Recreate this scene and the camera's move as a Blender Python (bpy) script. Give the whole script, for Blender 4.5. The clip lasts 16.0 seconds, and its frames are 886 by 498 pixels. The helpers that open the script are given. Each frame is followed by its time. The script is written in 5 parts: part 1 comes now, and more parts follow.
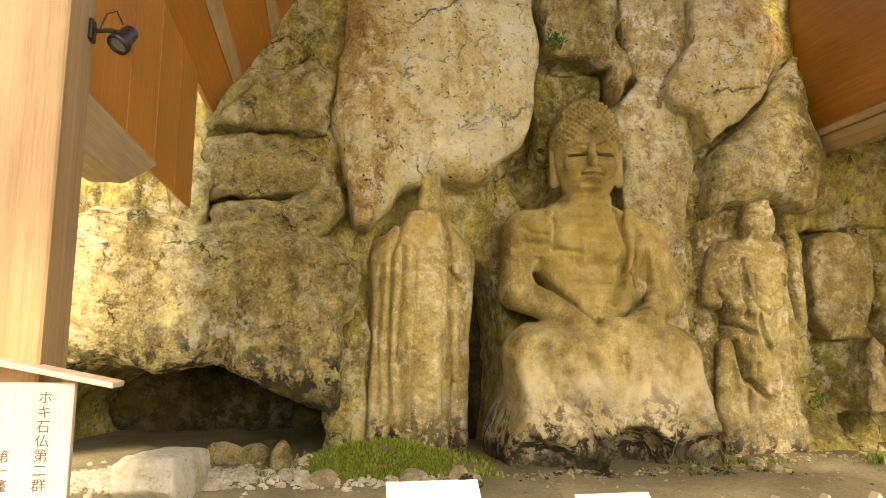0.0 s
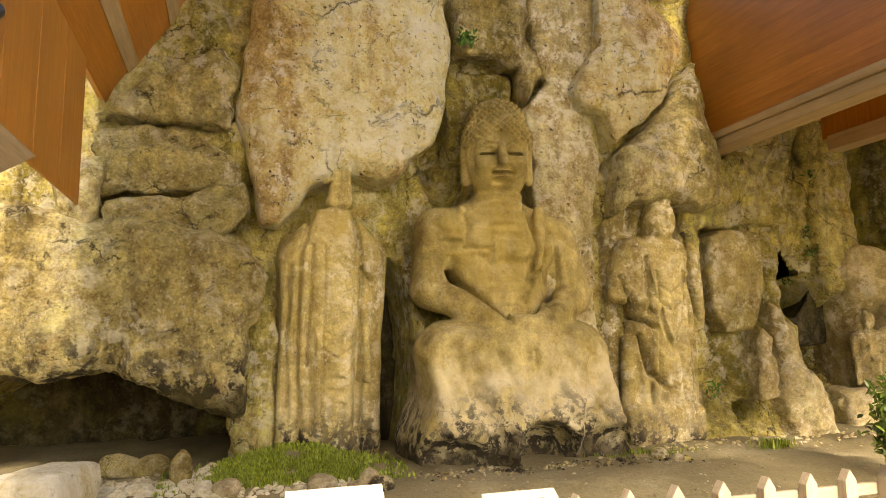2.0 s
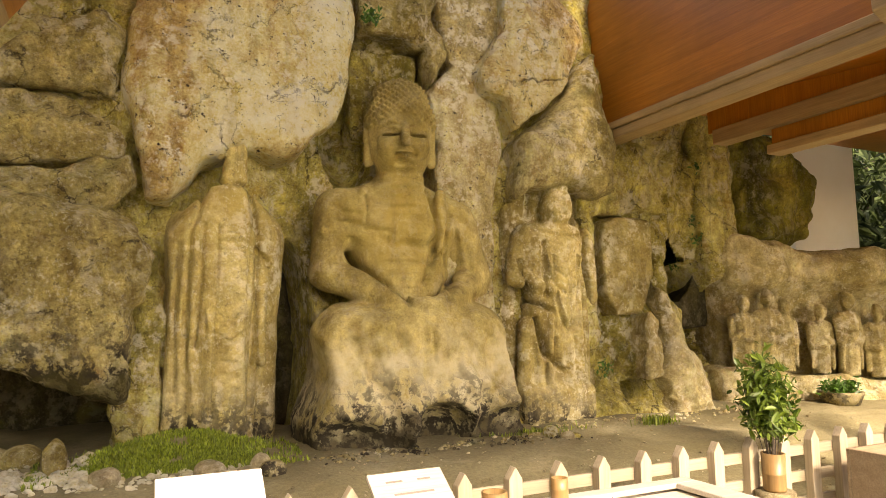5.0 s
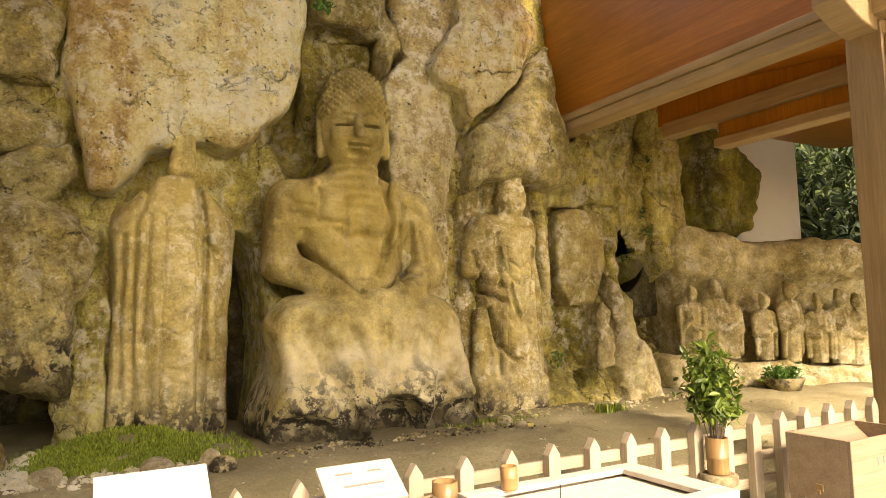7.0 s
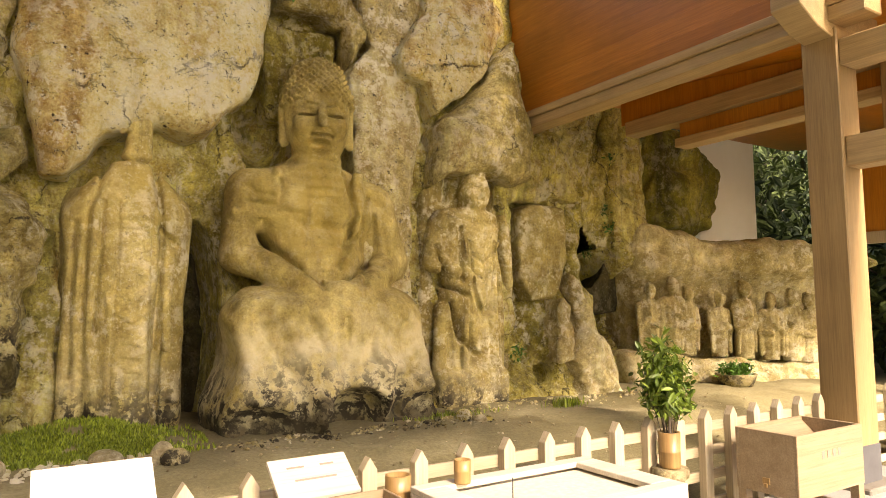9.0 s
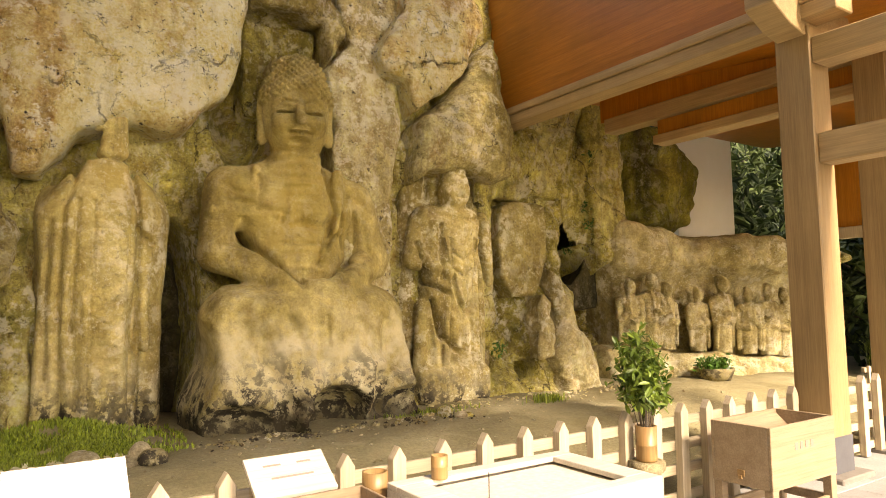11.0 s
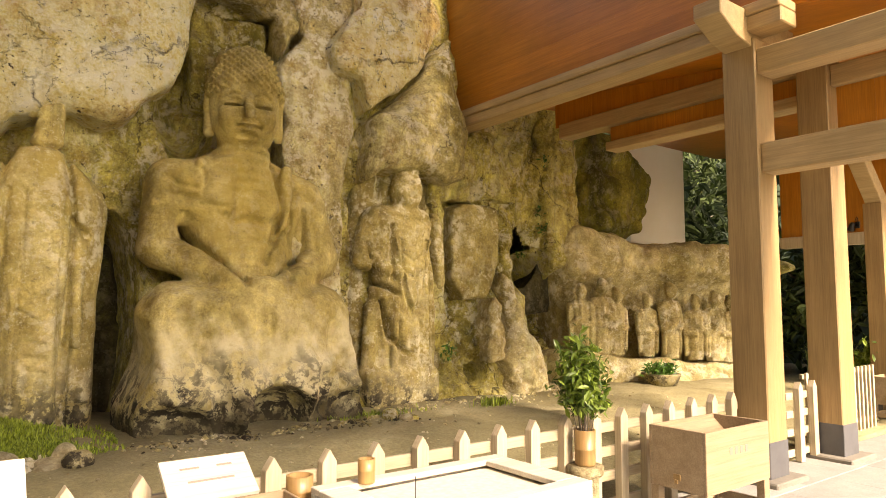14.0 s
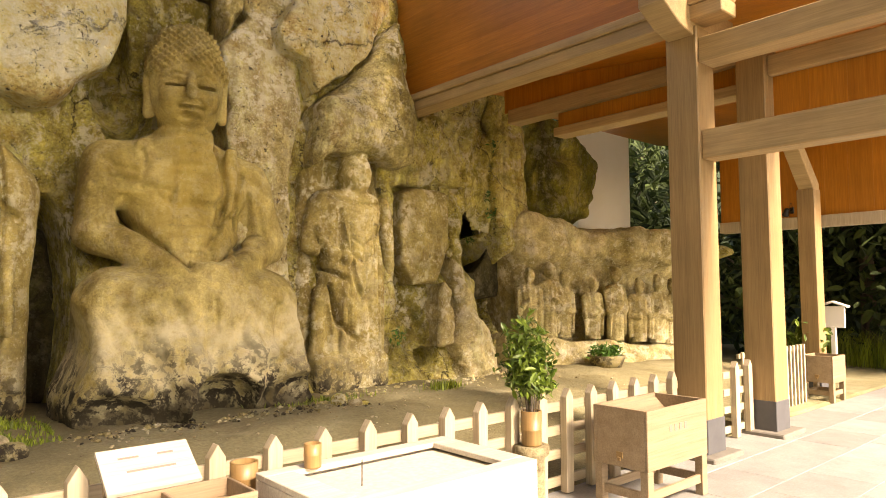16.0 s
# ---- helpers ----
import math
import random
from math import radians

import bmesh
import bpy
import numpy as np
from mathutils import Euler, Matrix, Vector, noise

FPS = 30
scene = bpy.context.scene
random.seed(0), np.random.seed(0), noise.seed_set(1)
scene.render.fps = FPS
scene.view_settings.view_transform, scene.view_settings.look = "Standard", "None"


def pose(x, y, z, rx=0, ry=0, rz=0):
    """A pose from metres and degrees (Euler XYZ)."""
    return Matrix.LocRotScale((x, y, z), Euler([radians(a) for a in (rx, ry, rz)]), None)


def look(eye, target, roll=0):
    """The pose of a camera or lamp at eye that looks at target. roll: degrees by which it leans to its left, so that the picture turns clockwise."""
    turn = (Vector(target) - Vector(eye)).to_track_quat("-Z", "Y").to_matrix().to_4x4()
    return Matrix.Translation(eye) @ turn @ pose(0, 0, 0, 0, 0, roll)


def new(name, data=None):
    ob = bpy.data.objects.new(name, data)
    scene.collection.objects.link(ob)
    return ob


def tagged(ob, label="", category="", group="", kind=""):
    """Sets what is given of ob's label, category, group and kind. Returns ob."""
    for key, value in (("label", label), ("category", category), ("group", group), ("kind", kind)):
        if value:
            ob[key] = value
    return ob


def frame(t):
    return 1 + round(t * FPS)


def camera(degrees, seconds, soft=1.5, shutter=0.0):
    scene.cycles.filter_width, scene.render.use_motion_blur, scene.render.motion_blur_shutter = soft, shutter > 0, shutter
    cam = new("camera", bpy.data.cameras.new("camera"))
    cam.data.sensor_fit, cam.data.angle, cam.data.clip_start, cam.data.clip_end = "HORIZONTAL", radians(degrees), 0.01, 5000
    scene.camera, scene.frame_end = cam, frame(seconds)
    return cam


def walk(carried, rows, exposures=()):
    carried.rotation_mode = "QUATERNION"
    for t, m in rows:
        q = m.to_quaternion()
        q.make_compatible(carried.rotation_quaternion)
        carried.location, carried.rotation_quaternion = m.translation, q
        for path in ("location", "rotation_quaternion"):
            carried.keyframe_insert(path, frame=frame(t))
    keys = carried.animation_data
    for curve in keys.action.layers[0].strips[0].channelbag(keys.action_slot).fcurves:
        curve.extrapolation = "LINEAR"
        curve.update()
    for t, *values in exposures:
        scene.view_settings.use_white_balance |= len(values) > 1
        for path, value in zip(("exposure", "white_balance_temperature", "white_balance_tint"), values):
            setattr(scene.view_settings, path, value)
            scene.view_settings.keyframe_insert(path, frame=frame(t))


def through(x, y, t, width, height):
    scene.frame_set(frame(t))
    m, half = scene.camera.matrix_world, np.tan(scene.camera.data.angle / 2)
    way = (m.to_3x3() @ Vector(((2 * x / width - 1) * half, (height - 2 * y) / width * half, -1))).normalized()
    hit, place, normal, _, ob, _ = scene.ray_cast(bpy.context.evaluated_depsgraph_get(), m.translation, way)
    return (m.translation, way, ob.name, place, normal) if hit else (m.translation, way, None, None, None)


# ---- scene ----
cam = camera(67.5, 16.0, soft=0.9)
PATH = [
    (0, (-0.006, -0.147, 1.818), (0.344, 1.804, 2.084), 0.4),
    (0.5, (0.014, -0.141, 1.839), (0.423, 1.798, 2.109), 0.1),
    (1, (0.035, -0.104, 1.843), (0.503, 1.822, 2.111), -0.8),
    (1.5, (0.048, -0.068, 1.826), (0.563, 1.847, 2.087), -0.6),
    (2, (0.081, -0.062, 1.819), (0.675, 1.83, 2.082), -0.8),
    (2.5, (0.077, -0.055, 1.798), (0.736, 1.815, 2.063), -1.0),
    (3, (0.129, -0.059, 1.785), (0.837, 1.793, 2.05), -0.9),
    (3.5, (0.134, -0.046, 1.808), (0.924, 1.777, 2.038), -0.6),
    (4, (0.159, -0.037, 1.798), (0.969, 1.779, 2.015), -0.8),
    (6.5, (0.229, -0.053, 1.798), (1.172, 1.7, 1.994), -1.0),
    (7, (0.244, -0.046, 1.787), (1.21, 1.696, 1.974), -1.3),
    (7.5, (0.265, -0.038, 1.783), (1.246, 1.697, 1.953), -0.9),
    (8, (0.28, -0.04, 1.783), (1.284, 1.682, 1.947), -0.8),
    (8.5, (0.288, -0.041, 1.78), (1.319, 1.665, 1.941), -0.5),
    (9, (0.295, -0.043, 1.781), (1.351, 1.648, 1.948), -0.5),
    (9.5, (0.304, -0.043, 1.777), (1.38, 1.635, 1.942), -0.7),
    (12, (0.342, -0.087, 1.771), (1.445, 1.573, 1.932), -1.0),
    (12.5, (0.364, -0.038, 1.761), (1.474, 1.617, 1.935), -1.0),
    (13, (0.415, -0.038, 1.759), (1.529, 1.613, 1.935), -0.2),
    (13.5, (0.468, -0.049, 1.756), (1.595, 1.595, 1.919), -0.2),
    (14, (0.493, -0.076, 1.754), (1.688, 1.519, 1.921), 0.1),
    (14.5, (0.51, -0.089, 1.751), (1.771, 1.456, 1.905), 0.0),
    (15, (0.515, -0.091, 1.747), (1.824, 1.415, 1.883), 0.2),
    (15.5, (0.518, -0.09, 1.742), (1.836, 1.409, 1.867), 0.1),
    (16, (0.517, -0.083, 1.74), (1.829, 1.422, 1.864), -0.3),
]
walk(cam, [(t, look(eye, target, roll)) for t, eye, target, roll in PATH],
     [(0.0, 2.37, 9500, 20), (1.5, 2.37, 9500, 20), (4.0, 2.33, 9500, 20), (9.5, 2.37, 9500, 20), (16.0, 2.37, 9500, 20)])

# ---- light ----
SUN_EL, SUN_AZ = 36.0, 176.0   # azimuth clockwise from +y: from behind the camera
world = bpy.data.worlds.new("sky")
scene.world = world
world.use_nodes = True
wn = world.node_tree.nodes
sky = wn.new("ShaderNodeTexSky")
sky.sky_type, sky.sun_disc = "NISHITA", False
sky.sun_elevation, sky.sun_rotation = radians(SUN_EL), radians(SUN_AZ)
wn["Background"].inputs[1].default_value = 0.14
world.node_tree.links.new(sky.outputs[0], wn["Background"].inputs[0])
sun = new("sun", bpy.data.lights.new("sun", "SUN"))
sun.data.energy, sun.data.angle, sun.data.color = 2.9, radians(14.0), (1.0, 0.98, 0.95)
to_sun = Vector((math.sin(radians(SUN_AZ)) * math.cos(radians(SUN_EL)), math.cos(radians(SUN_AZ)) * math.cos(radians(SUN_EL)), math.sin(radians(SUN_EL))))
sun.matrix_world = look(to_sun * 40, (0, 0, 0))

# ---- materials ----
def shader(name):
    m = bpy.data.materials.new(name)
    m.use_nodes = True
    nt = m.node_tree
    return m, nt, nt.nodes["Principled BSDF"]


def node(nt, kind, **values):
    n = nt.nodes.new("ShaderNode" + kind)
    for key, value in values.items():
        n.inputs[key.replace("_", " ")].default_value = value
    return n


def coords(nt, scale=(1, 1, 1), world_space=True):
    """Place in the world (or on the object), stretched."""
    if world_space:
        src = nt.nodes.new("ShaderNodeNewGeometry").outputs["Position"]
    else:
        src = nt.nodes.new("ShaderNodeTexCoord").outputs["Object"]
    mp = node(nt, "Mapping", Scale=scale)
    nt.links.new(src, mp.inputs["Vector"])
    return mp.outputs[0]


def noise_of(nt, vec, scale, detail=6.0, rough=0.6, distortion=0.0):
    n = node(nt, "TexNoise", Scale=scale, Detail=detail, Roughness=rough, Distortion=distortion)
    nt.links.new(vec, n.inputs["Vector"])
    return n.outputs["Fac"]


def ramp(nt, fac, *stops):
    r = nt.nodes.new("ShaderNodeValToRGB")
    e = r.color_ramp.elements
    while len(e) < len(stops):
        e.new(0.5)
    for el, (p, c) in zip(e, stops):
        el.position = p
        el.color = (*c, 1) if isinstance(c, tuple) else (c, c, c, 1)
    nt.links.new(fac, r.inputs[0])
    return r.outputs[0]


def mixed(nt, fac, a, b, how="MIX"):
    n = nt.nodes.new("ShaderNodeMix")
    n.data_type, n.blend_type = "RGBA", how
    for sock, v in ((n.inputs[0], fac), (n.inputs[6], a), (n.inputs[7], b)):
        if isinstance(v, (int, float)):
            sock.default_value = v
        elif isinstance(v, tuple):
            sock.default_value = (*v, 1)
        else:
            nt.links.new(v, sock)
    return n.outputs[2]


def bumped(nt, bsdf, height, strength, distance):
    b = node(nt, "Bump", Strength=strength, Distance=distance)
    nt.links.new(height, b.inputs["Height"])
    nt.links.new(b.outputs[0], bsdf.inputs["Normal"])


def math_node(nt, op, a, b=0.0):
    n = nt.nodes.new("ShaderNodeMath")
    n.operation = op
    for sock, v in zip(n.inputs, (a, b)):
        if isinstance(v, (int, float)):
            sock.default_value = v
        else:
            nt.links.new(v, sock)
    return n.outputs[0]


def span(nt, value, lo, hi):
    n = node(nt, "MapRange")
    n.clamp = True
    n.inputs["From Min"].default_value, n.inputs["From Max"].default_value = lo, hi
    nt.links.new(value, n.inputs["Value"])
    return n.outputs[0]


def rock_material(name, tones, lichen=0.5, moss=0.3, spots=0.5, streak=1.0, foot=None, ochre=None, cracks=0.0, contrast=1.0, growth=(0.05, 0.04, 0.022)):
    """Weathered tuff: three tones of stone, pale lichen, green moss, dark pits. foot: (low, high, lichen) a crust of
    pale salts and black algae near the ground; ochre: (centre, radius) a patch of old pigment."""
    m, nt, bs = shader(name)
    tones = [(r, g, b * 0.96) for r, g, b in tones]
    p = coords(nt)
    ps = coords(nt, (1.0, 1.0, 0.35))
    big = noise_of(nt, ps, 1.0, 6, 0.62, 0.5)
    col = ramp(nt, big, (0.36, tones[0]), (0.5, tones[1]), (0.64, tones[2]))
    mid = noise_of(nt, p, 5.0, 8, 0.65)
    col = mixed(nt, 0.75 * contrast, col, ramp(nt, mid, (0.3, (0.24, 0.20, 0.11)), (0.5, (0.5, 0.5, 0.46)), (0.7, (0.84, 0.83, 0.73))), "OVERLAY")
    fine = noise_of(nt, p, 30.0, 7, 0.75)
    col = mixed(nt, 0.6 * contrast, col, ramp(nt, fine, (0.34, (0.25, 0.2, 0.13)), (0.66, (0.78, 0.76, 0.7))), "OVERLAY")
    sep = nt.nodes.new("ShaderNodeSeparateXYZ")
    nt.links.new(p, sep.inputs[0])
    if ochre:
        centre, radius = ochre
        dist = nt.nodes.new("ShaderNodeVectorMath")
        dist.operation = "DISTANCE"
        nt.links.new(p, dist.inputs[0])
        dist.inputs[1].default_value = centre
        near = span(nt, dist.outputs["Value"], radius, radius * 0.35)
        near = math_node(nt, "MULTIPLY", near, ramp(nt, noise_of(nt, p, 2.2, 5), (0.3, 0.2), (0.6, 1.0)))
        col = mixed(nt, math_node(nt, "MULTIPLY", near, 0.8), col, (0.38, 0.285, 0.075))
    # run-down streaks
    pv = coords(nt, (7.0, 7.0, 0.5))
    st = ramp(nt, noise_of(nt, pv, 1.0, 5, 0.6), (0.52, 0.0), (0.66, 1.0))
    col = mixed(nt, math_node(nt, "MULTIPLY", st, 0.35 * streak), col, (0.13, 0.095, 0.045))
    # green
    mo = math_node(nt, "MULTIPLY", ramp(nt, noise_of(nt, p, 1.6, 6, 0.65, 0.4), (0.54, 0.0), (0.68, 1.0)), moss)
    col = mixed(nt, mo, col, (0.17, 0.165, 0.04))
    # lichen, in crusts with broken rims
    li = ramp(nt, noise_of(nt, p, 4.6, 10, 0.74, 0.1), (0.50, 0.0), (0.57, 1.0))
    li2 = ramp(nt, noise_of(nt, p, 1.1, 4, 0.6), (0.42, 0.15), (0.6, 1.0))
    li = math_node(nt, "MULTIPLY", math_node(nt, "MULTIPLY", li, li2), lichen)
    col = mixed(nt, li, col, (0.84, 0.8, 0.63))
    # fine pale flecks
    fl = ramp(nt, noise_of(nt, p, 17.0, 9, 0.82, 0.15), (0.545, 0.0), (0.60, 1.0))
    fl = math_node(nt, "MULTIPLY", math_node(nt, "MULTIPLY", fl, ramp(nt, noise_of(nt, p, 1.7, 4, 0.6), (0.4, 0.2), (0.6, 1.0))), min(1.0, lichen * 1.3) * 0.75)
    col = mixed(nt, fl, col, (0.84, 0.81, 0.64))
    # dark specks and pits
    sp = ramp(nt, noise_of(nt, p, 12.0, 8, 0.75, 0.1), (0.585, 0.0), (0.64, 1.0))
    col = mixed(nt, math_node(nt, "MULTIPLY", sp, spots), col, (0.055, 0.045, 0.03))
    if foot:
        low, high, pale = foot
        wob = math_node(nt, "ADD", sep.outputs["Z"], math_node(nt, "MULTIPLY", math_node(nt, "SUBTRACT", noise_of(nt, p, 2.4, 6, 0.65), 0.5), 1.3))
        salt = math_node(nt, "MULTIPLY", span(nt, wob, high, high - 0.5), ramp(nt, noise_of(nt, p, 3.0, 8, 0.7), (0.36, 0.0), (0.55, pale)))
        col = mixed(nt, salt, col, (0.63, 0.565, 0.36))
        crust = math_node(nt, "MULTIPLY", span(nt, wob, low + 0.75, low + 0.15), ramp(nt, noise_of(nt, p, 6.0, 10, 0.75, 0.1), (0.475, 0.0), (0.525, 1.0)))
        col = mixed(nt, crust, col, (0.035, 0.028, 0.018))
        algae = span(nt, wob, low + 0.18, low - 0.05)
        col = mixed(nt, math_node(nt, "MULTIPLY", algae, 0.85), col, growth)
    hgt = math_node(nt, "ADD", mid, math_node(nt, "MULTIPLY", fine, 0.7))
    hgt = math_node(nt, "SUBTRACT", hgt, math_node(nt, "MULTIPLY", sp, 0.35 * spots))
    if cracks:
        # wandering fissures, some of them closed
        warp = nt.nodes.new("ShaderNodeVectorMath")
        warp.operation = "MULTIPLY_ADD"
        nz = node(nt, "TexNoise", Scale=2.3, Detail=6.0, Roughness=0.65)
        nt.links.new(p, nz.inputs["Vector"])
        nt.links.new(nz.outputs["Color"], warp.inputs[0])
        warp.inputs[1].default_value = (0.7, 0.7, 0.7)
        nt.links.new(p, warp.inputs[2])
        for size, thick, dark in ((cracks, 0.014, 0.75), (cracks * 2.6, 0.014, 0.5)):
            vo = node(nt, "TexVoronoi", Scale=size)
            vo.feature = "DISTANCE_TO_EDGE"
            nt.links.new(warp.outputs[0], vo.inputs["Vector"])
            line = span(nt, vo.outputs["Distance"], thick, thick * 0.25)
            line = math_node(nt, "MULTIPLY", line, ramp(nt, noise_of(nt, p, 1.7 * size, 3), (0.47, 0.0), (0.56, 1.0)))
            col = mixed(nt, math_node(nt, "MULTIPLY", line, dark), col, (0.045, 0.034, 0.018))
            hgt = math_node(nt, "SUBTRACT", hgt, math_node(nt, "MULTIPLY", line, 0.8))
    nt.links.new(col, bs.inputs["Base Color"])
    bs.inputs["Roughness"].default_value = 0.88
    bs.inputs["Specular IOR Level"].default_value = 0.25
    bumped(nt, bs, hgt, 0.95 * min(contrast, 1.05), 0.08 * contrast * contrast)
    return m


def wood_material(name, dark, light, along="x", rough=0.55, grain=1.0, boards=0.0):
    """Sawn timber with grain along one axis."""
    m, nt, bs = shader(name)
    sc = {"x": (0.35, 9, 9), "y": (9, 0.35, 9), "z": (9, 9, 0.35)}[along]
    v = coords(nt, sc)
    g = noise_of(nt, v, 1.6, 7, 0.65, 0.35)
    fine = noise_of(nt, coords(nt, tuple(c * 6 for c in sc)), 1.4, 4, 0.6)
    col = ramp(nt, g, (0.25, dark), (0.72, light))
    col = mixed(nt, 0.3 * grain, col, ramp(nt, fine, (0.3, 0.25), (0.7, 0.75)), "OVERLAY")
    blot = noise_of(nt, coords(nt), 1.3, 4, 0.6)
    col = mixed(nt, 0.35, col, ramp(nt, blot, (0.3, 0.3), (0.7, 0.65)), "OVERLAY")
    oi = nt.nodes.new("ShaderNodeObjectInfo")
    col = mixed(nt, 0.25, col, ramp(nt, oi.outputs["Random"], (0.0, 0.36), (1.0, 0.62)), "OVERLAY")
    nt.links.new(col, bs.inputs["Base Color"])
    bs.inputs["Roughness"].default_value = rough
    bumped(nt, bs, fine, 0.15, 0.01)
    return m


def plain_material(name, colour, rough=0.6, vary=0.15, scale=6.0, metal=0.0):
    m, nt, bs = shader(name)
    n = noise_of(nt, coords(nt), scale, 6, 0.6)
    nt.links.new(mixed(nt, vary, colour, ramp(nt, n, (0.25, 0.1), (0.75, 0.9)), "OVERLAY"), bs.inputs["Base Color"])
    bs.inputs["Roughness"].default_value, bs.inputs["Metallic"].default_value = rough, metal
    bumped(nt, bs, n, 0.2, 0.01)
    return m


TAN = ((0.19, 0.148, 0.05), (0.36, 0.298, 0.125), (0.5, 0.435, 0.22))
MAT_CLIFF = rock_material("tuff_cliff", ((0.22, 0.19, 0.045), (0.49, 0.44, 0.15), (0.68, 0.62, 0.32)), 0.6, 0.75, 0.7, 1.2, cracks=0.8, contrast=1.15)
MAT_SLAB = rock_material("tuff_pale", ((0.53, 0.4, 0.19), (0.75, 0.66, 0.4), (0.85, 0.8, 0.62)), 1.0, 0.08, 1.0, 0.45, cracks=0.5, contrast=1.15)
MAT_PILLAR = rock_material("tuff_speckled", ((0.33, 0.265, 0.115), (0.52, 0.455, 0.26), (0.68, 0.62, 0.43)), 1.0, 0.15, 0.9, 0.7, contrast=1.1)
MAT_BLOCK = rock_material("tuff_grey", ((0.24, 0.195, 0.07), (0.43, 0.373, 0.175), (0.56, 0.505, 0.295)), 0.5, 0.45, 0.6, 0.9, cracks=1.0, contrast=1.15)
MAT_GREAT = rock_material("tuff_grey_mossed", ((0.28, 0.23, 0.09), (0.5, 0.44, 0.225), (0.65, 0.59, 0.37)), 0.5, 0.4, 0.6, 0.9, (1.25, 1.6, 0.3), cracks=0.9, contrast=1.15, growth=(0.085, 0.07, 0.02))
# near-black tuff: the shade of cave, cleft and hollow is put into its colour
MAT_SHADE_TUFF = rock_material("tuff_painted_shade", ((0.02, 0.018, 0.008), (0.045, 0.04, 0.018), (0.085, 0.075, 0.032)), 0.1, 0.6, 0.6)
MAT_MOSSGREEN = rock_material("tuff_green", ((0.06, 0.06, 0.012), (0.19, 0.185, 0.035), (0.42, 0.39, 0.1)), 0.2, 0.6, 0.7)
MAT_BUDDHA = rock_material("carved_tuff", TAN, 0.12, 0.2, 0.3, 1.0, (0.5, 1.7, 0.95), ((3.5, 7.9, 3.1), 1.15), contrast=0.75)
MAT_STATUE = rock_material("carved_tuff_tan", [tuple(0.82 * c for c in t) for t in TAN], 0.5, 0.35, 0.5, 1.2, (0.15, 1.2, 0.3), contrast=0.8)
MAT_STATUE_OCHRE = rock_material("carved_tuff_ochre", TAN, 0.4, 0.2, 0.45, 1.4, (0.35, 1.5, 0.25), ((1.25, 8.1, 3.2), 0.75), contrast=0.75)
MAT_ROW = rock_material("carved_tuff_grey", ((0.29, 0.24, 0.115), (0.5, 0.44, 0.26), (0.66, 0.605, 0.42)), 0.6, 0.3, 0.45, 1.0, contrast=0.9)
MAT_BOULDER = rock_material("white_stone", ((0.58, 0.54, 0.44), (0.72, 0.68, 0.58), (0.82, 0.79, 0.7)), 0.4, 0.05, 0.35, 0.5)
MAT_WOOD = wood_material("cedar_beam", (0.31, 0.205, 0.095), (0.47, 0.33, 0.17), "y")
MAT_WOOD_X = wood_material("cedar_rail", (0.33, 0.265, 0.17), (0.46, 0.385, 0.265), "x")
MAT_WOOD_Z = wood_material("cedar_post", (0.24, 0.148, 0.062), (0.37, 0.245, 0.118), "z")
MAT_PICKET = wood_material("cedar_picket", (0.36, 0.29, 0.19), (0.5, 0.42, 0.3), "z")
MAT_PANEL_Z = wood_material("varnished_board", (0.36, 0.125, 0.013), (0.5, 0.2, 0.03), "z", 0.4)
MAT_PANEL_Y = wood_material("varnished_plank", (0.34, 0.115, 0.012), (0.47, 0.175, 0.026), "y", 0.4)
MAT_BOX = wood_material("box_wood", (0.22, 0.15, 0.085), (0.33, 0.245, 0.155), "x")
MAT_GREY = plain_material("grey_metal", (0.075, 0.075, 0.08), 0.6, 0.2)
MAT_WHITE = plain_material("white_board", (0.8, 0.79, 0.75), 0.5, 0.05)
MAT_PLASTER = plain_material("white_plaster", (0.82, 0.79, 0.7), 0.8, 0.15, 2.0)
MAT_INK = plain_material("ink", (0.06, 0.05, 0.045), 0.7, 0.0)
MAT_GREYINK = plain_material("faded_ink", (0.2, 0.18, 0.15), 0.7, 0.0)
MAT_BLACK = plain_material("black_metal", (0.03, 0.027, 0.025), 0.35, 0.1, 20, 0.6)
MAT_BAMBOO = wood_material("bamboo", (0.21, 0.12, 0.045), (0.33, 0.205, 0.085), "z", 0.4)


def ground_material():
    m, nt, bs = shader("packed_earth")
    p = coords(nt)
    col = ramp(nt, noise_of(nt, p, 0.8, 6, 0.6, 0.5), (0.3, (0.15, 0.125, 0.055)), (0.55, (0.24, 0.21, 0.11)), (0.75, (0.36, 0.32, 0.19)))
    grit = noise_of(nt, p, 28, 7, 0.75)
    col = mixed(nt, 0.5, col, ramp(nt, grit, (0.3, 0.2), (0.7, 0.8)), "OVERLAY")
    leaf = ramp(nt, noise_of(nt, p, 11, 6, 0.7, 0.8), (0.62, 0.0), (0.67, 1.0))
    col = mixed(nt, math_node(nt, "MULTIPLY", leaf, 0.6), col, (0.13, 0.09, 0.045))
    # dark green zone beyond the paving, unseen, added to cut bounced light
    sep = nt.nodes.new("ShaderNodeSeparateXYZ")
    nt.links.new(p, sep.inputs[0])
    unseen_turf = span(nt, math_node(nt, "ADD", sep.outputs["Y"], noise_of(nt, p, 0.7, 5)), -3.0, -4.2)
    col = mixed(nt, unseen_turf, col, ramp(nt, grit, (0.3, (0.03, 0.045, 0.012)), (0.7, (0.09, 0.11, 0.035))))
    nt.links.new(col, bs.inputs["Base Color"])
    bs.inputs["Roughness"].default_value = 0.95
    bumped(nt, bs, grit, 0.6, 0.03)
    return m


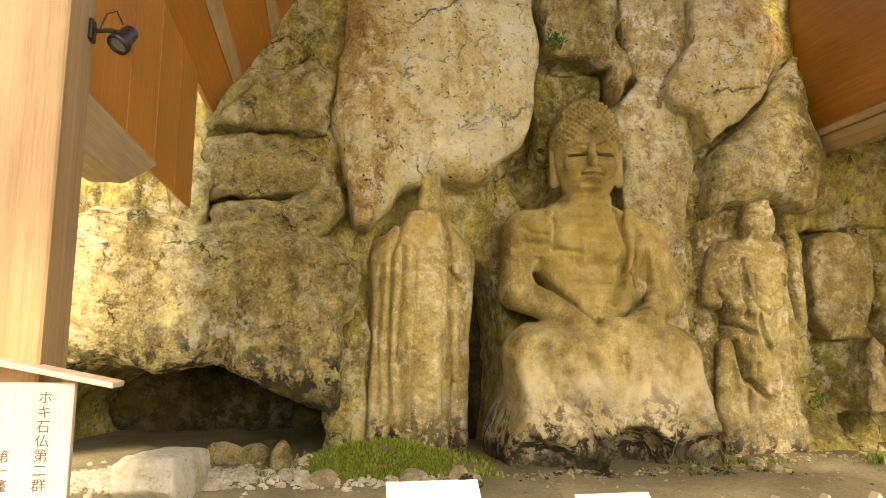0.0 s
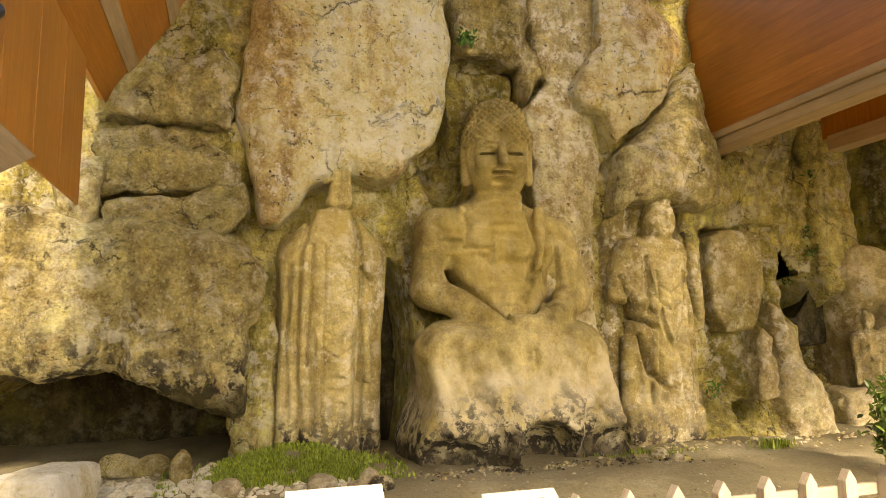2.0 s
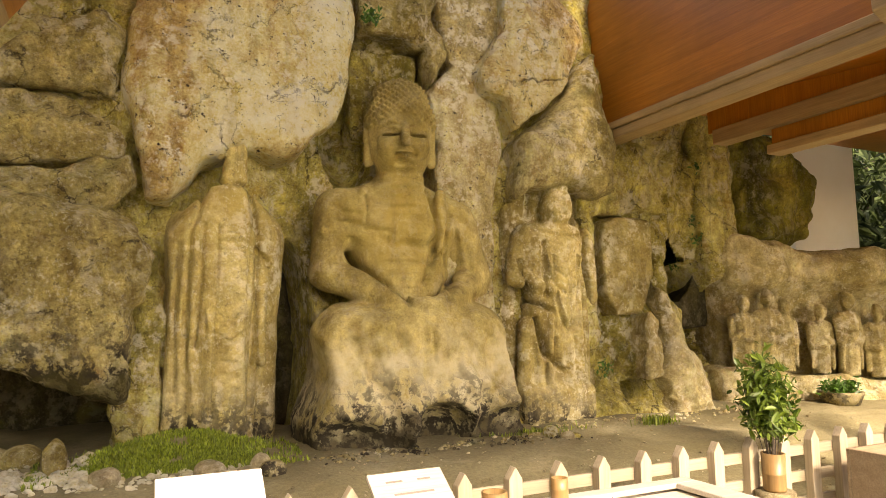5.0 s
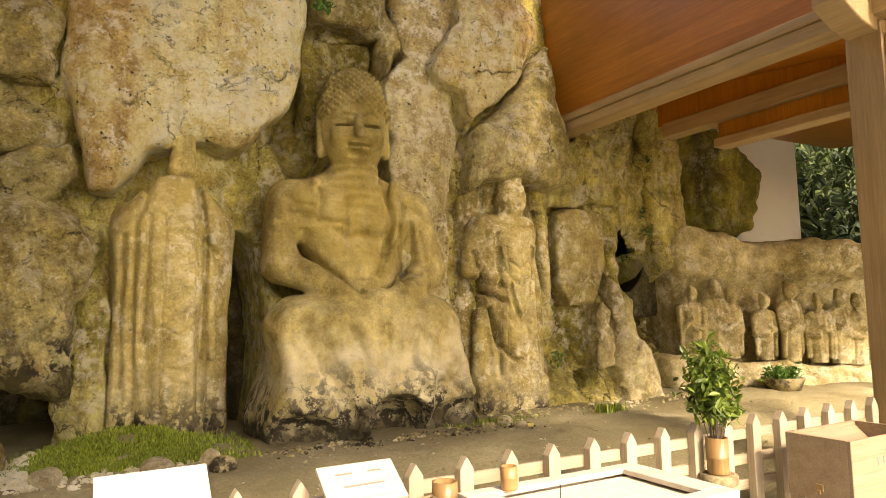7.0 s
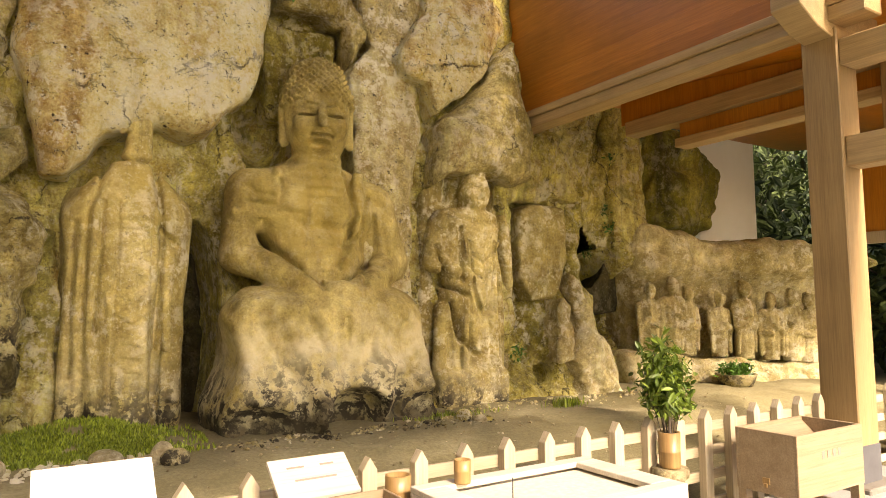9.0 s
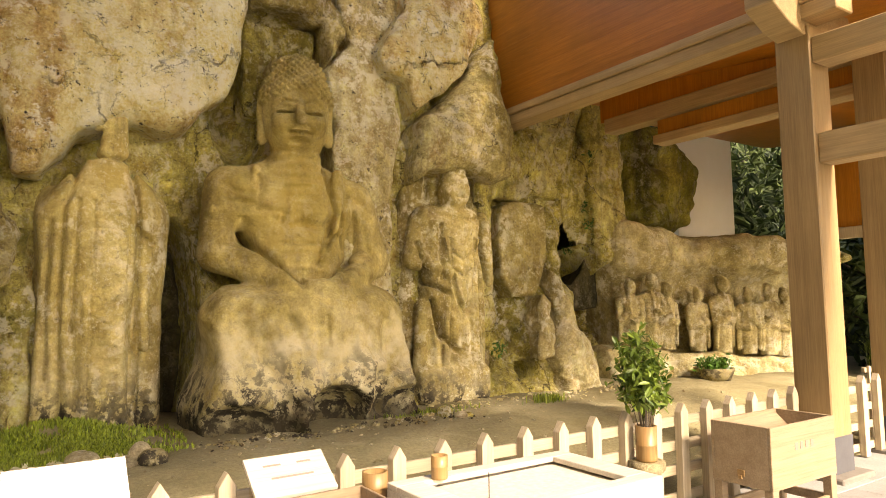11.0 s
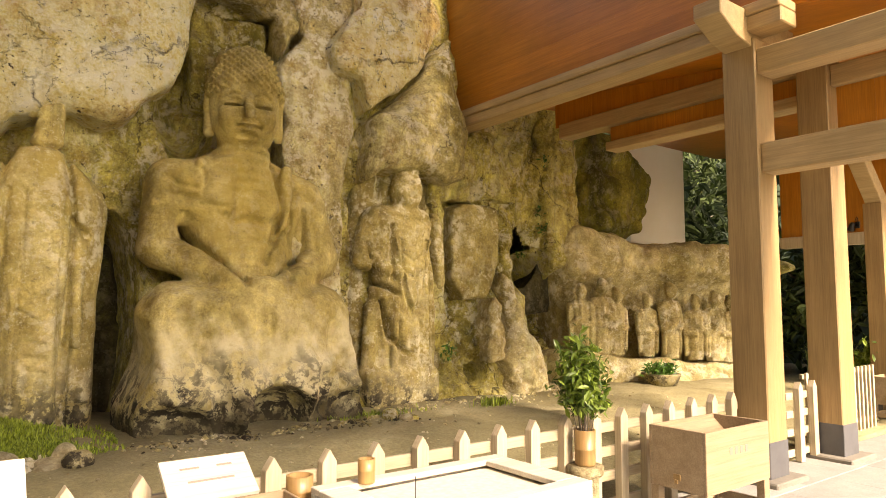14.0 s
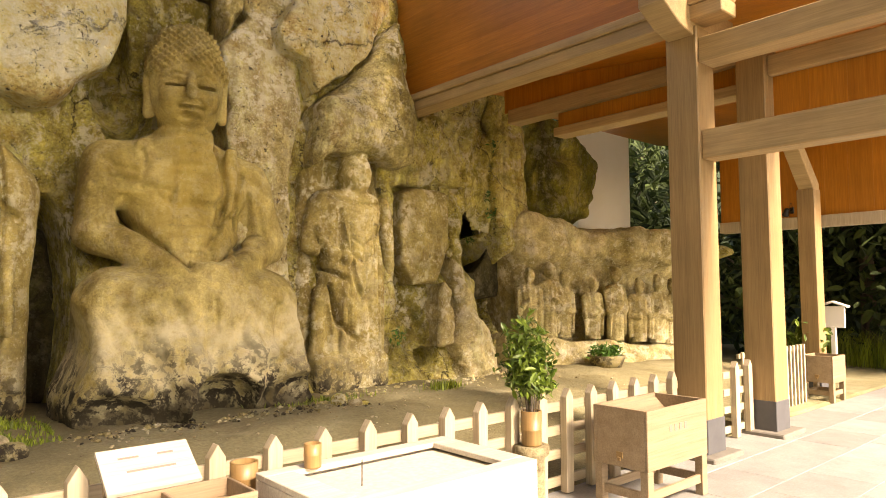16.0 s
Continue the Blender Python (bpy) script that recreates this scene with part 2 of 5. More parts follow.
def tile_material():
    m, nt, bs = shader("paving_stone")
    p = coords(nt)
    oi = nt.nodes.new("ShaderNodeObjectInfo")
    col = ramp(nt, oi.outputs["Random"], (0.0, (0.225, 0.22, 0.205)), (1.0, (0.3, 0.295, 0.28)))
    col = mixed(nt, 0.4, col, ramp(nt, noise_of(nt, p, 3.0, 8, 0.65), (0.3, 0.3), (0.7, 0.7)), "OVERLAY")
    g = noise_of(nt, p, 40, 4, 0.7)
    col = mixed(nt, 0.3, col, ramp(nt, g, (0.3, 0.3), (0.7, 0.7)), "OVERLAY")
    nt.links.new(col, bs.inputs["Base Color"])
    bs.inputs["Roughness"].default_value = 0.7
    bumped(nt, bs, g, 0.2, 0.01)
    return m


def leaf_material(name, dark, light, through=0.25, rough=0.4):
    m, nt, bs = shader(name)
    g = nt.nodes.new("ShaderNodeNewGeometry")
    col = ramp(nt, g.outputs["Random Per Island"], (0.0, dark), (0.7, light), (1.0, tuple(min(1, c * 1.5) for c in light)))
    nt.links.new(col, bs.inputs["Base Color"])
    bs.inputs["Roughness"].default_value = rough
    bs.inputs["Transmission Weight"].default_value = 0.0
    tr = node(nt, "BsdfTranslucent")
    nt.links.new(col, tr.inputs["Color"])
    mx = node(nt, "MixShader", Fac=through)
    nt.links.new(bs.outputs[0], mx.inputs[1])
    nt.links.new(tr.outputs[0], mx.inputs[2])
    nt.links.new(mx.outputs[0], nt.nodes["Material Output"].inputs["Surface"])
    return m


MAT_GROUND, MAT_TILE = ground_material(), tile_material()
MAT_JOINT = plain_material("mortar", (0.17, 0.155, 0.13), 0.9, 0.2, 12)
MAT_LEAF = leaf_material("sakaki_leaf", (0.035, 0.08, 0.01), (0.15, 0.22, 0.03))
MAT_GRASS = leaf_material("grass_blade", (0.09, 0.14, 0.012), (0.28, 0.35, 0.045))
MAT_TREE = leaf_material("tree_leaf", (0.012, 0.024, 0.006), (0.06, 0.09, 0.022), 0.15, 0.85)
MAT_BARK = plain_material("bark", (0.09, 0.07, 0.05), 0.9, 0.4, 14)
MAT_PEBBLE = rock_material("pebble_stone", ((0.24, 0.2, 0.13), (0.4, 0.35, 0.25), (0.55, 0.5, 0.4)), 0.3, 0.1, 0.2, 0.4)


# ---- mesh helpers ----
def mesh_object(name, me, material, parent=None, label="", m=None):
    me.materials.append(material)
    ob = new(name, me)
    if parent is not None:
        ob.parent = parent
    if m is not None:
        ob.matrix_local = m
    return tagged(ob, label)


def part(name, bm, material, parent=None, label="", m=None, smooth=False):
    me = bpy.data.meshes.new(name)
    bm.to_mesh(me)
    bm.free()
    if smooth:
        me.polygons.foreach_set("use_smooth", [True] * len(me.polygons))
    return mesh_object(name, me, material, parent, label, m)


def thing(name, label, category, place=(0, 0, 0), group="", kind="", rz=0.0):
    ob = new(name)
    ob.empty_display_size = 0.1
    ob.matrix_world = pose(*place, 0, 0, rz)
    return tagged(ob, label, category, group, kind)


def box(lo, hi, bevel=0.006, bm=None):
    """A bevelled block between two corners."""
    bm = bm or bmesh.new()
    made = bmesh.ops.create_cube(bm, size=1.0)
    c = [(a + b) / 2 for a, b in zip(lo, hi)]
    sz = [abs(b - a) for a, b in zip(lo, hi)]
    for v in made["verts"]:
        v.co = Vector([c[i] + v.co[i] * sz[i] for i in range(3)])
    if bevel:
        edges = list({e for v in made["verts"] for e in v.link_edges})
        bmesh.ops.bevel(bm, geom=edges, offset=min(bevel, min(sz) * 0.3), segments=1, affect="EDGES")
    return bm


def prism(profile, axis, lo, hi, bevel=0.004):
    """A closed outline of (u, v) drawn out along an axis."""
    bm = bmesh.new()
    put = {"x": lambda u, v, w: (w, u, v), "y": lambda u, v, w: (u, w, v), "z": lambda u, v, w: (u, v, w)}[axis]
    a = [bm.verts.new(put(u, v, lo)) for u, v in profile]
    b = [bm.verts.new(put(u, v, hi)) for u, v in profile]
    bm.faces.new(a)
    bm.faces.new(b[::-1])
    for i in range(len(a)):
        k = (i + 1) % len(a)
        bm.faces.new((a[i], b[i], b[k], a[k]))
    bmesh.ops.recalc_face_normals(bm, faces=bm.faces)
    if bevel:
        bmesh.ops.bevel(bm, geom=list(bm.edges), offset=bevel, segments=1, affect="EDGES")
    return bm


def lathe(profile, seg=20, bm=None, at=(0, 0)):
    """A turned form: (radius, height) pairs round the z axis."""
    bm = bm or bmesh.new()
    rings = [[bm.verts.new((at[0] + r * math.cos(2 * math.pi * k / seg), at[1] + r * math.sin(2 * math.pi * k / seg), z)) for k in range(seg)] for r, z in profile]
    for a, b in zip(rings, rings[1:]):
        for k in range(seg):
            bm.faces.new((a[k], a[(k + 1) % seg], b[(k + 1) % seg], b[k]))
    bm.faces.new(rings[0][::-1])
    bm.faces.new(rings[-1])
    return bm


def tube(points, radius, seg=8):
    """A round bar through some points."""
    bm = bmesh.new()
    pts = [Vector(p) for p in points]
    rings = []
    for i, p in enumerate(pts):
        d = (pts[min(i + 1, len(pts) - 1)] - pts[max(i - 1, 0)]).normalized()
        q = d.to_track_quat("Z", "Y")
        r = radius[i] if isinstance(radius, (list, tuple)) else radius
        rings.append([bm.verts.new(p + q @ Vector((r * math.cos(2 * math.pi * k / seg), r * math.sin(2 * math.pi * k / seg), 0))) for k in range(seg)])
    for a, b in zip(rings, rings[1:]):
        for k in range(seg):
            bm.faces.new((a[k], a[(k + 1) % seg], b[(k + 1) % seg], b[k]))
    bm.faces.new(rings[0][::-1])
    bm.faces.new(rings[-1])
    return bm


# ---- stone: distance fields turned into meshes ----
def hashed(i, j, k, seed):
    n = (i * 374761393 + j * 668265263 + k * 1274126177 + seed * 69069) & 0x7FFFFFFF
    n = ((n ^ (n >> 13)) * 1274126177) & 0x7FFFFFFF
    return ((n ^ (n >> 16)) & 0xFFFF) / 65535.0


def vnoise(x, y, z, seed=0):
    """Value noise, -1 to 1."""
    i, j, k = (np.floor(a).astype(np.int64) for a in (x, y, z))
    u, v, w = x - i, y - j, z - k
    u, v, w = (a * a * (3 - 2 * a) for a in (u, v, w))
    out = 0
    for di in (0, 1):
        for dj in (0, 1):
            for dk in (0, 1):
                out = out + hashed(i + di, j + dj, k + dk, seed) * (u if di else 1 - u) * (v if dj else 1 - v) * (w if dk else 1 - w)
    return out * 2 - 1


def fbm(x, y, z, octaves=4, seed=0, gain=0.5):
    out, amp, f = 0.0, 1.0, 1.0
    for o in range(octaves):
        out = out + amp * vnoise(x * f, y * f, z * f, seed + o)
        amp, f = amp * gain, f * 2.03
    return out


def smin(a, b, k):
    h = np.clip(0.5 + 0.5 * (b - a) / k, 0, 1)
    return b + (a - b) * h - k * h * (1 - h)


def smax(a, b, k):
    return -smin(-a, -b, k)


def ball(X, Y, Z, c, r):
    """Ellipsoid, nearly a true distance."""
    q = np.sqrt(((X - c[0]) / r[0]) ** 2 + ((Y - c[1]) / r[1]) ** 2 + ((Z - c[2]) / r[2]) ** 2)
    return (q - 1) * min(r)


def limb(X, Y, Z, a, b, ra, rb):
    """A round cone from a to b."""
    d = [b[i] - a[i] for i in range(3)]
    n = sum(v * v for v in d)
    t = np.clip(((X - a[0]) * d[0] + (Y - a[1]) * d[1] + (Z - a[2]) * d[2]) / n, 0, 1)
    return np.sqrt((X - a[0] - t * d[0]) ** 2 + (Y - a[1] - t * d[1]) ** 2 + (Z - a[2] - t * d[2]) ** 2) - (ra + (rb - ra) * t)


def slab(X, Y, Z, c, half, r):
    q = [np.abs(P - c[i]) - half[i] + r for i, P in enumerate((X, Y, Z))]
    out = np.sqrt(sum(np.maximum(v, 0) ** 2 for v in q))
    return out + np.minimum(np.maximum(np.maximum(q[0], q[1]), q[2]), 0) - r


def outline(U, V, pts):
    """Signed distance to a closed outline."""
    d = np.full(np.broadcast(U, V).shape, 1e9, np.float32)
    s = np.ones_like(d)
    for (ax, ay), (bx, by) in zip(pts, pts[-1:] + pts[:-1]):
        ex, ey, wx, wy = bx - ax, by - ay, U - ax, V - ay
        t = np.clip((wx * ex + wy * ey) / (ex * ex + ey * ey), 0, 1)
        d = np.minimum(d, (wx - ex * t) ** 2 + (wy - ey * t) ** 2)
        c1, c2, c3 = V >= ay, V < by, ex * wy > ey * wx
        s = np.where((c1 & c2 & c3) | (~c1 & ~c2 & ~c3), -s, s)
    return s * np.sqrt(d)


def grooves(X, Z, lines):
    """Lines cut into a carved front, each (points in x and z, half width, depth); the sum of their depths."""
    out = 0
    for pts, width, depth in lines:
        d = 1e9
        for (ax, az), (bx, bz) in zip(pts, pts[1:]):
            ex, ez = bx - ax, bz - az
            t = np.clip(((X - ax) * ex + (Z - az) * ez) / (ex * ex + ez * ez), 0, 1)
            d = np.minimum(d, (X - ax - ex * t) ** 2 + (Z - az - ez * t) ** 2)
        out = out + depth * np.exp(-d / (width * width))
    return out


def solid(f, lo, hi, h):
    """Mesh of f < 0 by surface nets: vertices and quads."""
    ax = [np.arange(lo[i], hi[i] + h, h, dtype=np.float32) for i in range(3)]
    X, Y, Z = ax[0][:, None, None], ax[1][None, :, None], ax[2][None, None, :]
    d = np.broadcast_to(np.asarray(f(X, Y, Z), np.float32), tuple(len(a) for a in ax)).copy()
    for i in range(3):
        sl = [slice(None)] * 3
        for e in (0, -1):
            sl[i] = e
            d[tuple(sl)] = np.maximum(d[tuple(sl)], h * 0.5)
    s = d < 0
    n = [a - 1 for a in d.shape]
    tot, cnt = np.zeros((*n, 3), np.float32), np.zeros(n, np.float32)

    def cut(arr, o):
        return arr[o[0]:o[0] + n[0], o[1]:o[1] + n[1], o[2]:o[2] + n[2]]
    for axis in range(3):
        for p in (0, 1):
            for q in (0, 1):
                a = [0, 0, 0]
                a[(axis + 1) % 3], a[(axis + 2) % 3] = p, q
                b = list(a)
                b[axis] = 1
                da, db = cut(d, a), cut(d, b)
                hit = cut(s, a) != cut(s, b)
                t = np.where(hit, da / np.where(hit, da - db, 1), 0)
                cnt += hit
                for i in range(3):
                    tot[..., i] += hit * (t if i == axis else a[i])
    live = cnt > 0
    index = np.full(n, -1, np.int64)
    index[live] = np.arange(live.sum())
    cells = np.argwhere(live)
    verts = (cells + tot[live] / cnt[live][:, None]) * h + np.array([a[0] for a in ax])
    faces = []
    for axis in range(3):
        u, v = (axis + 1) % 3, (axis + 2) % 3
        sh = list(d.shape)
        sh[axis] -= 1
        sa, sb = [slice(None)] * 3, [slice(None)] * 3
        sa[axis], sb[axis] = slice(0, -1), slice(1, None)
        ca, cb = s[tuple(sa)], s[tuple(sb)]
        at = np.argwhere(ca != cb)
        at = at[(at[:, u] > 0) & (at[:, v] > 0) & (at[:, u] < d.shape[u] - 1) & (at[:, v] < d.shape[v] - 1)]
        quad = []
        for du, dv in ((1, 1), (0, 1), (0, 0), (1, 0)):
            c = at.copy()
            c[:, u] -= du
            c[:, v] -= dv
            quad.append(index[c[:, 0], c[:, 1], c[:, 2]])
        quad = np.stack(quad, 1)
        inside = ca[at[:, 0], at[:, 1], at[:, 2]]
        quad[~inside] = quad[~inside][:, ::-1]
        faces.append(quad)
    return verts, np.concatenate(faces)


def raw_mesh(name, verts, quads, smooth=True):
    me = bpy.data.meshes.new(name)
    me.vertices.add(len(verts))
    me.vertices.foreach_set("co", np.asarray(verts, np.float32).ravel())
    me.loops.add(quads.size)
    me.loops.foreach_set("vertex_index", quads.ravel().astype(np.int32))
    me.polygons.add(len(quads))
    me.polygons.foreach_set("loop_start", np.arange(0, quads.size, quads.shape[1], dtype=np.int32))
    me.update(calc_edges=True)
    me.validate()
    if smooth:
        me.polygons.foreach_set("use_smooth", np.ones(len(me.polygons), bool))
    return me


def roughen(me, amount, scale, octaves=4, seed=0, ridged=False):
    """Push the surface in and out along its normals."""
    n = len(me.vertices)
    co, no = np.empty(n * 3, np.float32), np.empty(n * 3, np.float32)
    me.vertices.foreach_get("co", co)
    me.vertices.foreach_get("normal", no)
    co, no = co.reshape(-1, 3).astype(np.float64), no.reshape(-1, 3)
    f = fbm(*(co.T * scale), octaves, seed)
    if ridged:
        f = -np.abs(f) * 1.6 + 0.4
    me.vertices.foreach_set("co", (co + no * (f * amount)[:, None]).astype(np.float32).ravel())
    me.update()


def stone(name, f, lo, hi, h, material, amount=0.02, scale=3.0, seed=0, parent=None, label="", ridged=0.0):
    verts, quads = solid(f, lo, hi, h)
    me = raw_mesh(name, verts, quads)
    if ridged:
        roughen(me, ridged, scale * 0.45, 3, seed + 50, True)
    if amount:
        roughen(me, amount, scale, 4, seed)
    return mesh_object(name, me, material, parent, label)


def block(name, pts, front, deep, bulge, material, parent, seed=0, h=0.05, lean=0.0, amount=0.05, scale=1.8, edge=0.12, label=""):
    """A fractured rock: an outline in x and z, a domed face towards -y that may lean."""
    xs, zs = [p[0] for p in pts], [p[1] for p in pts]
    zmid = (min(zs) + max(zs)) / 2

    def f(X, Y, Z):
        wob = 0.035 * fbm(X * 1.7, 0 * X + seed, Z * 1.7, 3, seed)
        d2 = outline(X + 0 * Z, Z + 0 * X, pts) + wob + 0.03
        dome = 0.7 * bulge * (1 - np.clip(-d2 / 0.3, 0, 1) ** 0.6)
        face = front + lean * (Z - zmid) + dome
        return smax(smax(d2, face - Y, edge * 0.6), Y - (front + deep), 0.05)
    return stone(name, f, (min(xs) - 0.2, front - 0.35 - abs(lean) * (max(zs) - zmid), min(zs) - 0.2), (max(xs) + 0.2, front + deep + 0.1, max(zs) + 0.2),
                 h, material, amount * 0.8, scale * 1.6, seed, parent, label, amount * 1.5)


# ---- ground ----
def ground_height(x, y):
    rise = np.clip((y - 3.8) / 2.6, 0, 1)
    h = 0.02 + 0.32 * rise * rise * (3 - 2 * rise)
    far = np.clip((x - 13.0) / 2.0, 0, 1)
    h = h * (1 - far)
    h = h + 0.22 * np.exp(-((x - 0.75) / 0.75) ** 2 - ((y - 8.0) / 0.6) ** 2)
    inside = np.clip((y - 3.75) / 0.2, 0, 1)
    h = h + (0.03 * fbm(x * 1.3, y * 1.3, 0 * x, 3, 5) + 0.012 * fbm(x * 7, y * 7, 0 * x, 3, 8)) * inside * np.clip((y - 3.9) / 1.5, 0.1, 1)
    return np.where(y < 3.75, -0.03, h)


def sheet(name, xs, ys, height, material):
    X, Y = np.meshgrid(xs, ys, indexing="ij")
    verts = np.stack([X.ravel(), Y.ravel(), height(X, Y).ravel()], 1)
    nx, ny = len(xs), len(ys)
    i, j = (a.ravel() for a in np.meshgrid(np.arange(nx - 1), np.arange(ny - 1), indexing="ij"))
    quads = np.stack([i * ny + j, (i + 1) * ny + j, (i + 1) * ny + j + 1, i * ny + j + 1], 1)
    return mesh_object(name, raw_mesh(name, verts, quads), material)


gx = np.concatenate([np.array([-900, -200, -60, -20, -8]), np.arange(-5, 15, 0.07), np.array([16, 18, 22, 30, 60, 200, 900])])
gy = np.concatenate([np.array([-900, -200, -60, -20, -8, 0, 3.0, 3.6, 3.7, 3.76]), np.arange(3.8, 10, 0.07), np.array([11, 14, 20, 60, 200, 900])])
ground = tagged(sheet("ground", gx, gy, ground_height, MAT_GROUND), "trodden pale earth and grit before the rock face", "ground", kind="structure")


# ---- cliff ----
def bump2(X, Z, cx, cz, rx, rz, power=1.0):
    q = ((X - cx) / rx) ** 2 + ((Z - cz) / rz) ** 2
    return np.clip(1 - q, 0, 1) ** power


def cliff_face(X, Z):
    """How far back the rock face stands at (x, z)."""
    y = 8.85 + 0.04 * np.clip(Z - 3, 0, 5) + 0 * X
    y = y - 0.3 * np.clip((X - 4.8) / 0.3, 0, 1) - 0.15 * np.clip((0.3 - X) / 0.5, 0, 1)
    y = y - 0.1 * np.clip((X - 7.0) / 0.6, 0, 1) + 0.35 * np.clip((X - 8.3) / 0.8, 0, 1)
    y = y - 0.47 * np.clip((X - 9.8), 0, 4.0) * np.clip((3.5 - Z) / 0.8, 0, 1)
    y = y + 1.5 * np.clip((X - 10.4) / 0.8, 0, 1) * np.clip((Z - 2.6) / 0.8, 0, 1)
    # cave under the great left block, shaft left of the seated figure, hole beyond the third niche
    y = y + 4.2 * bump2(X, Z, -1.3, 0.6, 2.3, 1.15, 0.4)
    y = y + 2.4 * bump2(X, Z, 2.05, 1.4, 0.38, 1.5, 0.4)
    y = y + 0.35 * bump2(X, Z, 8.8, 2.62, 0.45, 0.7, 0.7) + 1.6 * bump2(X, Z, 9.35, 1.8, 0.5, 1.0, 0.5) + 0.4 * bump2(X, Z, 9.6, 3.2, 0.12, 1.3, 0.5)
    y = y + 0.7 * bump2(X, Z, 2.95, 4.4, 0.4, 0.9, 0.5)
    # rock apron at the foot
    y = y - 0.55 * np.clip((1.4 - Z) / 1.3, 0, 1) ** 1.5 * np.clip((X - 4.6) / 0.5, 0, 1) * np.clip((9.6 - X) / 0.8, 0, 1)
    y = y + 1.0 * np.clip((X - 9.6) / 0.4, 0, 1) * np.clip((2.5 - Z) / 0.3, 0, 1) + 0.6 * bump2(X, Z, 7.35, 0.62, 0.17, 0.2, 0.4)
    w = fbm(X * 0.55, 0 * X, Z * 0.55, 3, 21)
    return y + 0.16 * w - 0.22 * np.abs(fbm(X * 1.3 + 0.4 * w, 0 * X + 7, Z * 0.8, 4, 31)) + 0.07 * fbm(X * 3.5, 0 * X, Z * 2.2, 5, 41)


xs, zs = np.arange(-7.0, 15.0, 0.03), np.arange(0.0, 7.6, 0.03)
CX, CZ = np.meshgrid(xs, zs, indexing="ij")
CY = cliff_face(CX, CZ)
ncx, ncz = CX.shape
ci, cj = (a.ravel() for a in np.meshgrid(np.arange(ncx - 1), np.arange(ncz - 1), indexing="ij"))
keep = ~((CX[:-1, :-1].ravel() > 10.6) & (CZ[:-1, :-1].ravel() > 3.0))
keep &= ((CX[:-1, :-1].ravel() - 8.84) / 0.38) ** 2 + ((CZ[:-1, :-1].ravel() - 2.66) / 0.5) ** 2 > 1 + 0.3 * np.sin(CX[:-1, :-1].ravel() * 21) * np.cos(CZ[:-1, :-1].ravel() * 17)
cquads = np.stack([ci * ncz + cj, (ci + 1) * ncz + cj, (ci + 1) * ncz + cj + 1, ci * ncz + cj + 1], 1)[keep]
cliff = mesh_object("cliff", raw_mesh("cliff", np.stack([CX.ravel(), CY.ravel(), CZ.ravel()], 1), cquads), MAT_CLIFF)
tagged(cliff, "ochre volcanic tuff cliff with mossy stains and cracks", "cliff", kind="structure")

block("hanging_slab", [(0.3, 7.4), (0.05, 5.51), (-0.03, 4.62), (0.16, 3.98), (0.29, 3.2), (0.62, 3.2), (0.85, 3.5), (1.0, 3.75), (1.53, 3.93), (1.91, 3.83), (2.14, 3.96), (2.33, 4.24),
      (2.69, 4.46), (2.87, 5.04), (2.93, 5.7), (2.87, 7.4)], 8.25, 0.9, 0.3, MAT_SLAB, cliff, 3, 0.035, 0.1, 0.022, 2.2, 0.18, "pale lichen-blotched slab")
block("wedge_rock", [(5.3, 7.5), (6.03, 7.2), (6.62, 6.56), (6.7, 6.19), (6.22, 5.31), (5.29, 4.47), (5.12, 4.99), (4.75, 5.08), (4.67, 5.42), (5.13, 6.19)],
      8.12, 0.9, 0.16, MAT_SLAB, cliff, 5, 0.035, 0.1, 0.02, 2.4, 0.08, "pale wedge-shaped rock")
block("pillar_rock", [(4.04, 7.5), (5.3, 7.6), (5.45, 6.6), (5.35, 5.7), (5.25, 5.1), (5.18, 4.8), (5.28, 4.31), (5.02, 3.27), (5.02, 1.4), (4.26, 1.4), (4.05, 3.23), (4.12, 4.24), (4.02, 5.08), (4.38, 5.56),
      (4.2, 6.34)], 8.36, 0.9, 0.12, MAT_PILLAR, cliff, 7, 0.035, 0.05, 0.025, 2.0, 0.1)
block("overhang_rock", [(3.0, 7.5), (4.06, 7.5), (4.22, 6.34), (4.4, 5.9), (4.39, 5.6), (4.1, 5.17), (4.04, 5.8), (3.5, 5.83), (3.0, 5.84)], 8.4, 0.8, 0.15, MAT_BLOCK, cliff, 9, 0.04, 0.0, 0.05, 2.0, 0.1)
block("niche_rock", [(2.95, 5.78), (4.05, 5.8), (4.05, 4.4), (2.95, 4.3)], 8.85, 0.6, 0.05, MAT_CLIFF, cliff, 10, 0.05, 0.0, 0.03, 2.0, 0.08)
block("canopy_rock", [(5.24, 4.4), (6.15, 5.22), (6.61, 5.95), (6.77, 6.02), (6.84, 5.19), (7.1, 4.5), (7.0, 3.66), (6.6, 3.56), (6.37, 3.68), (5.48, 3.64), (5.2, 3.45)],
      7.82, 0.9, 0.35, MAT_BLOCK, cliff, 11, 0.035, 0.05, 0.025, 2.4, 0.15)
block("side_rock", [(6.45, 4.0), (7.0, 4.4), (7.5, 4.75), (7.8, 4.6), (7.6, 3.4), (6.8, 3.3), (6.75, 1.0), (6.35, 1.0)], 8.15, 0.9, 0.12, MAT_CLIFF, cliff, 12, 0.04, 0.0, 0.05, 2.2, 0.12)
block("shoulder_rock", [(7.2, 4.7), (7.9, 4.5), (8.45, 4.1), (8.48, 3.51), (7.3, 3.5)], 8.3, 0.8, 0.15, MAT_CLIFF, cliff, 13, 0.04, 0.0, 0.05, 2.2, 0.1)
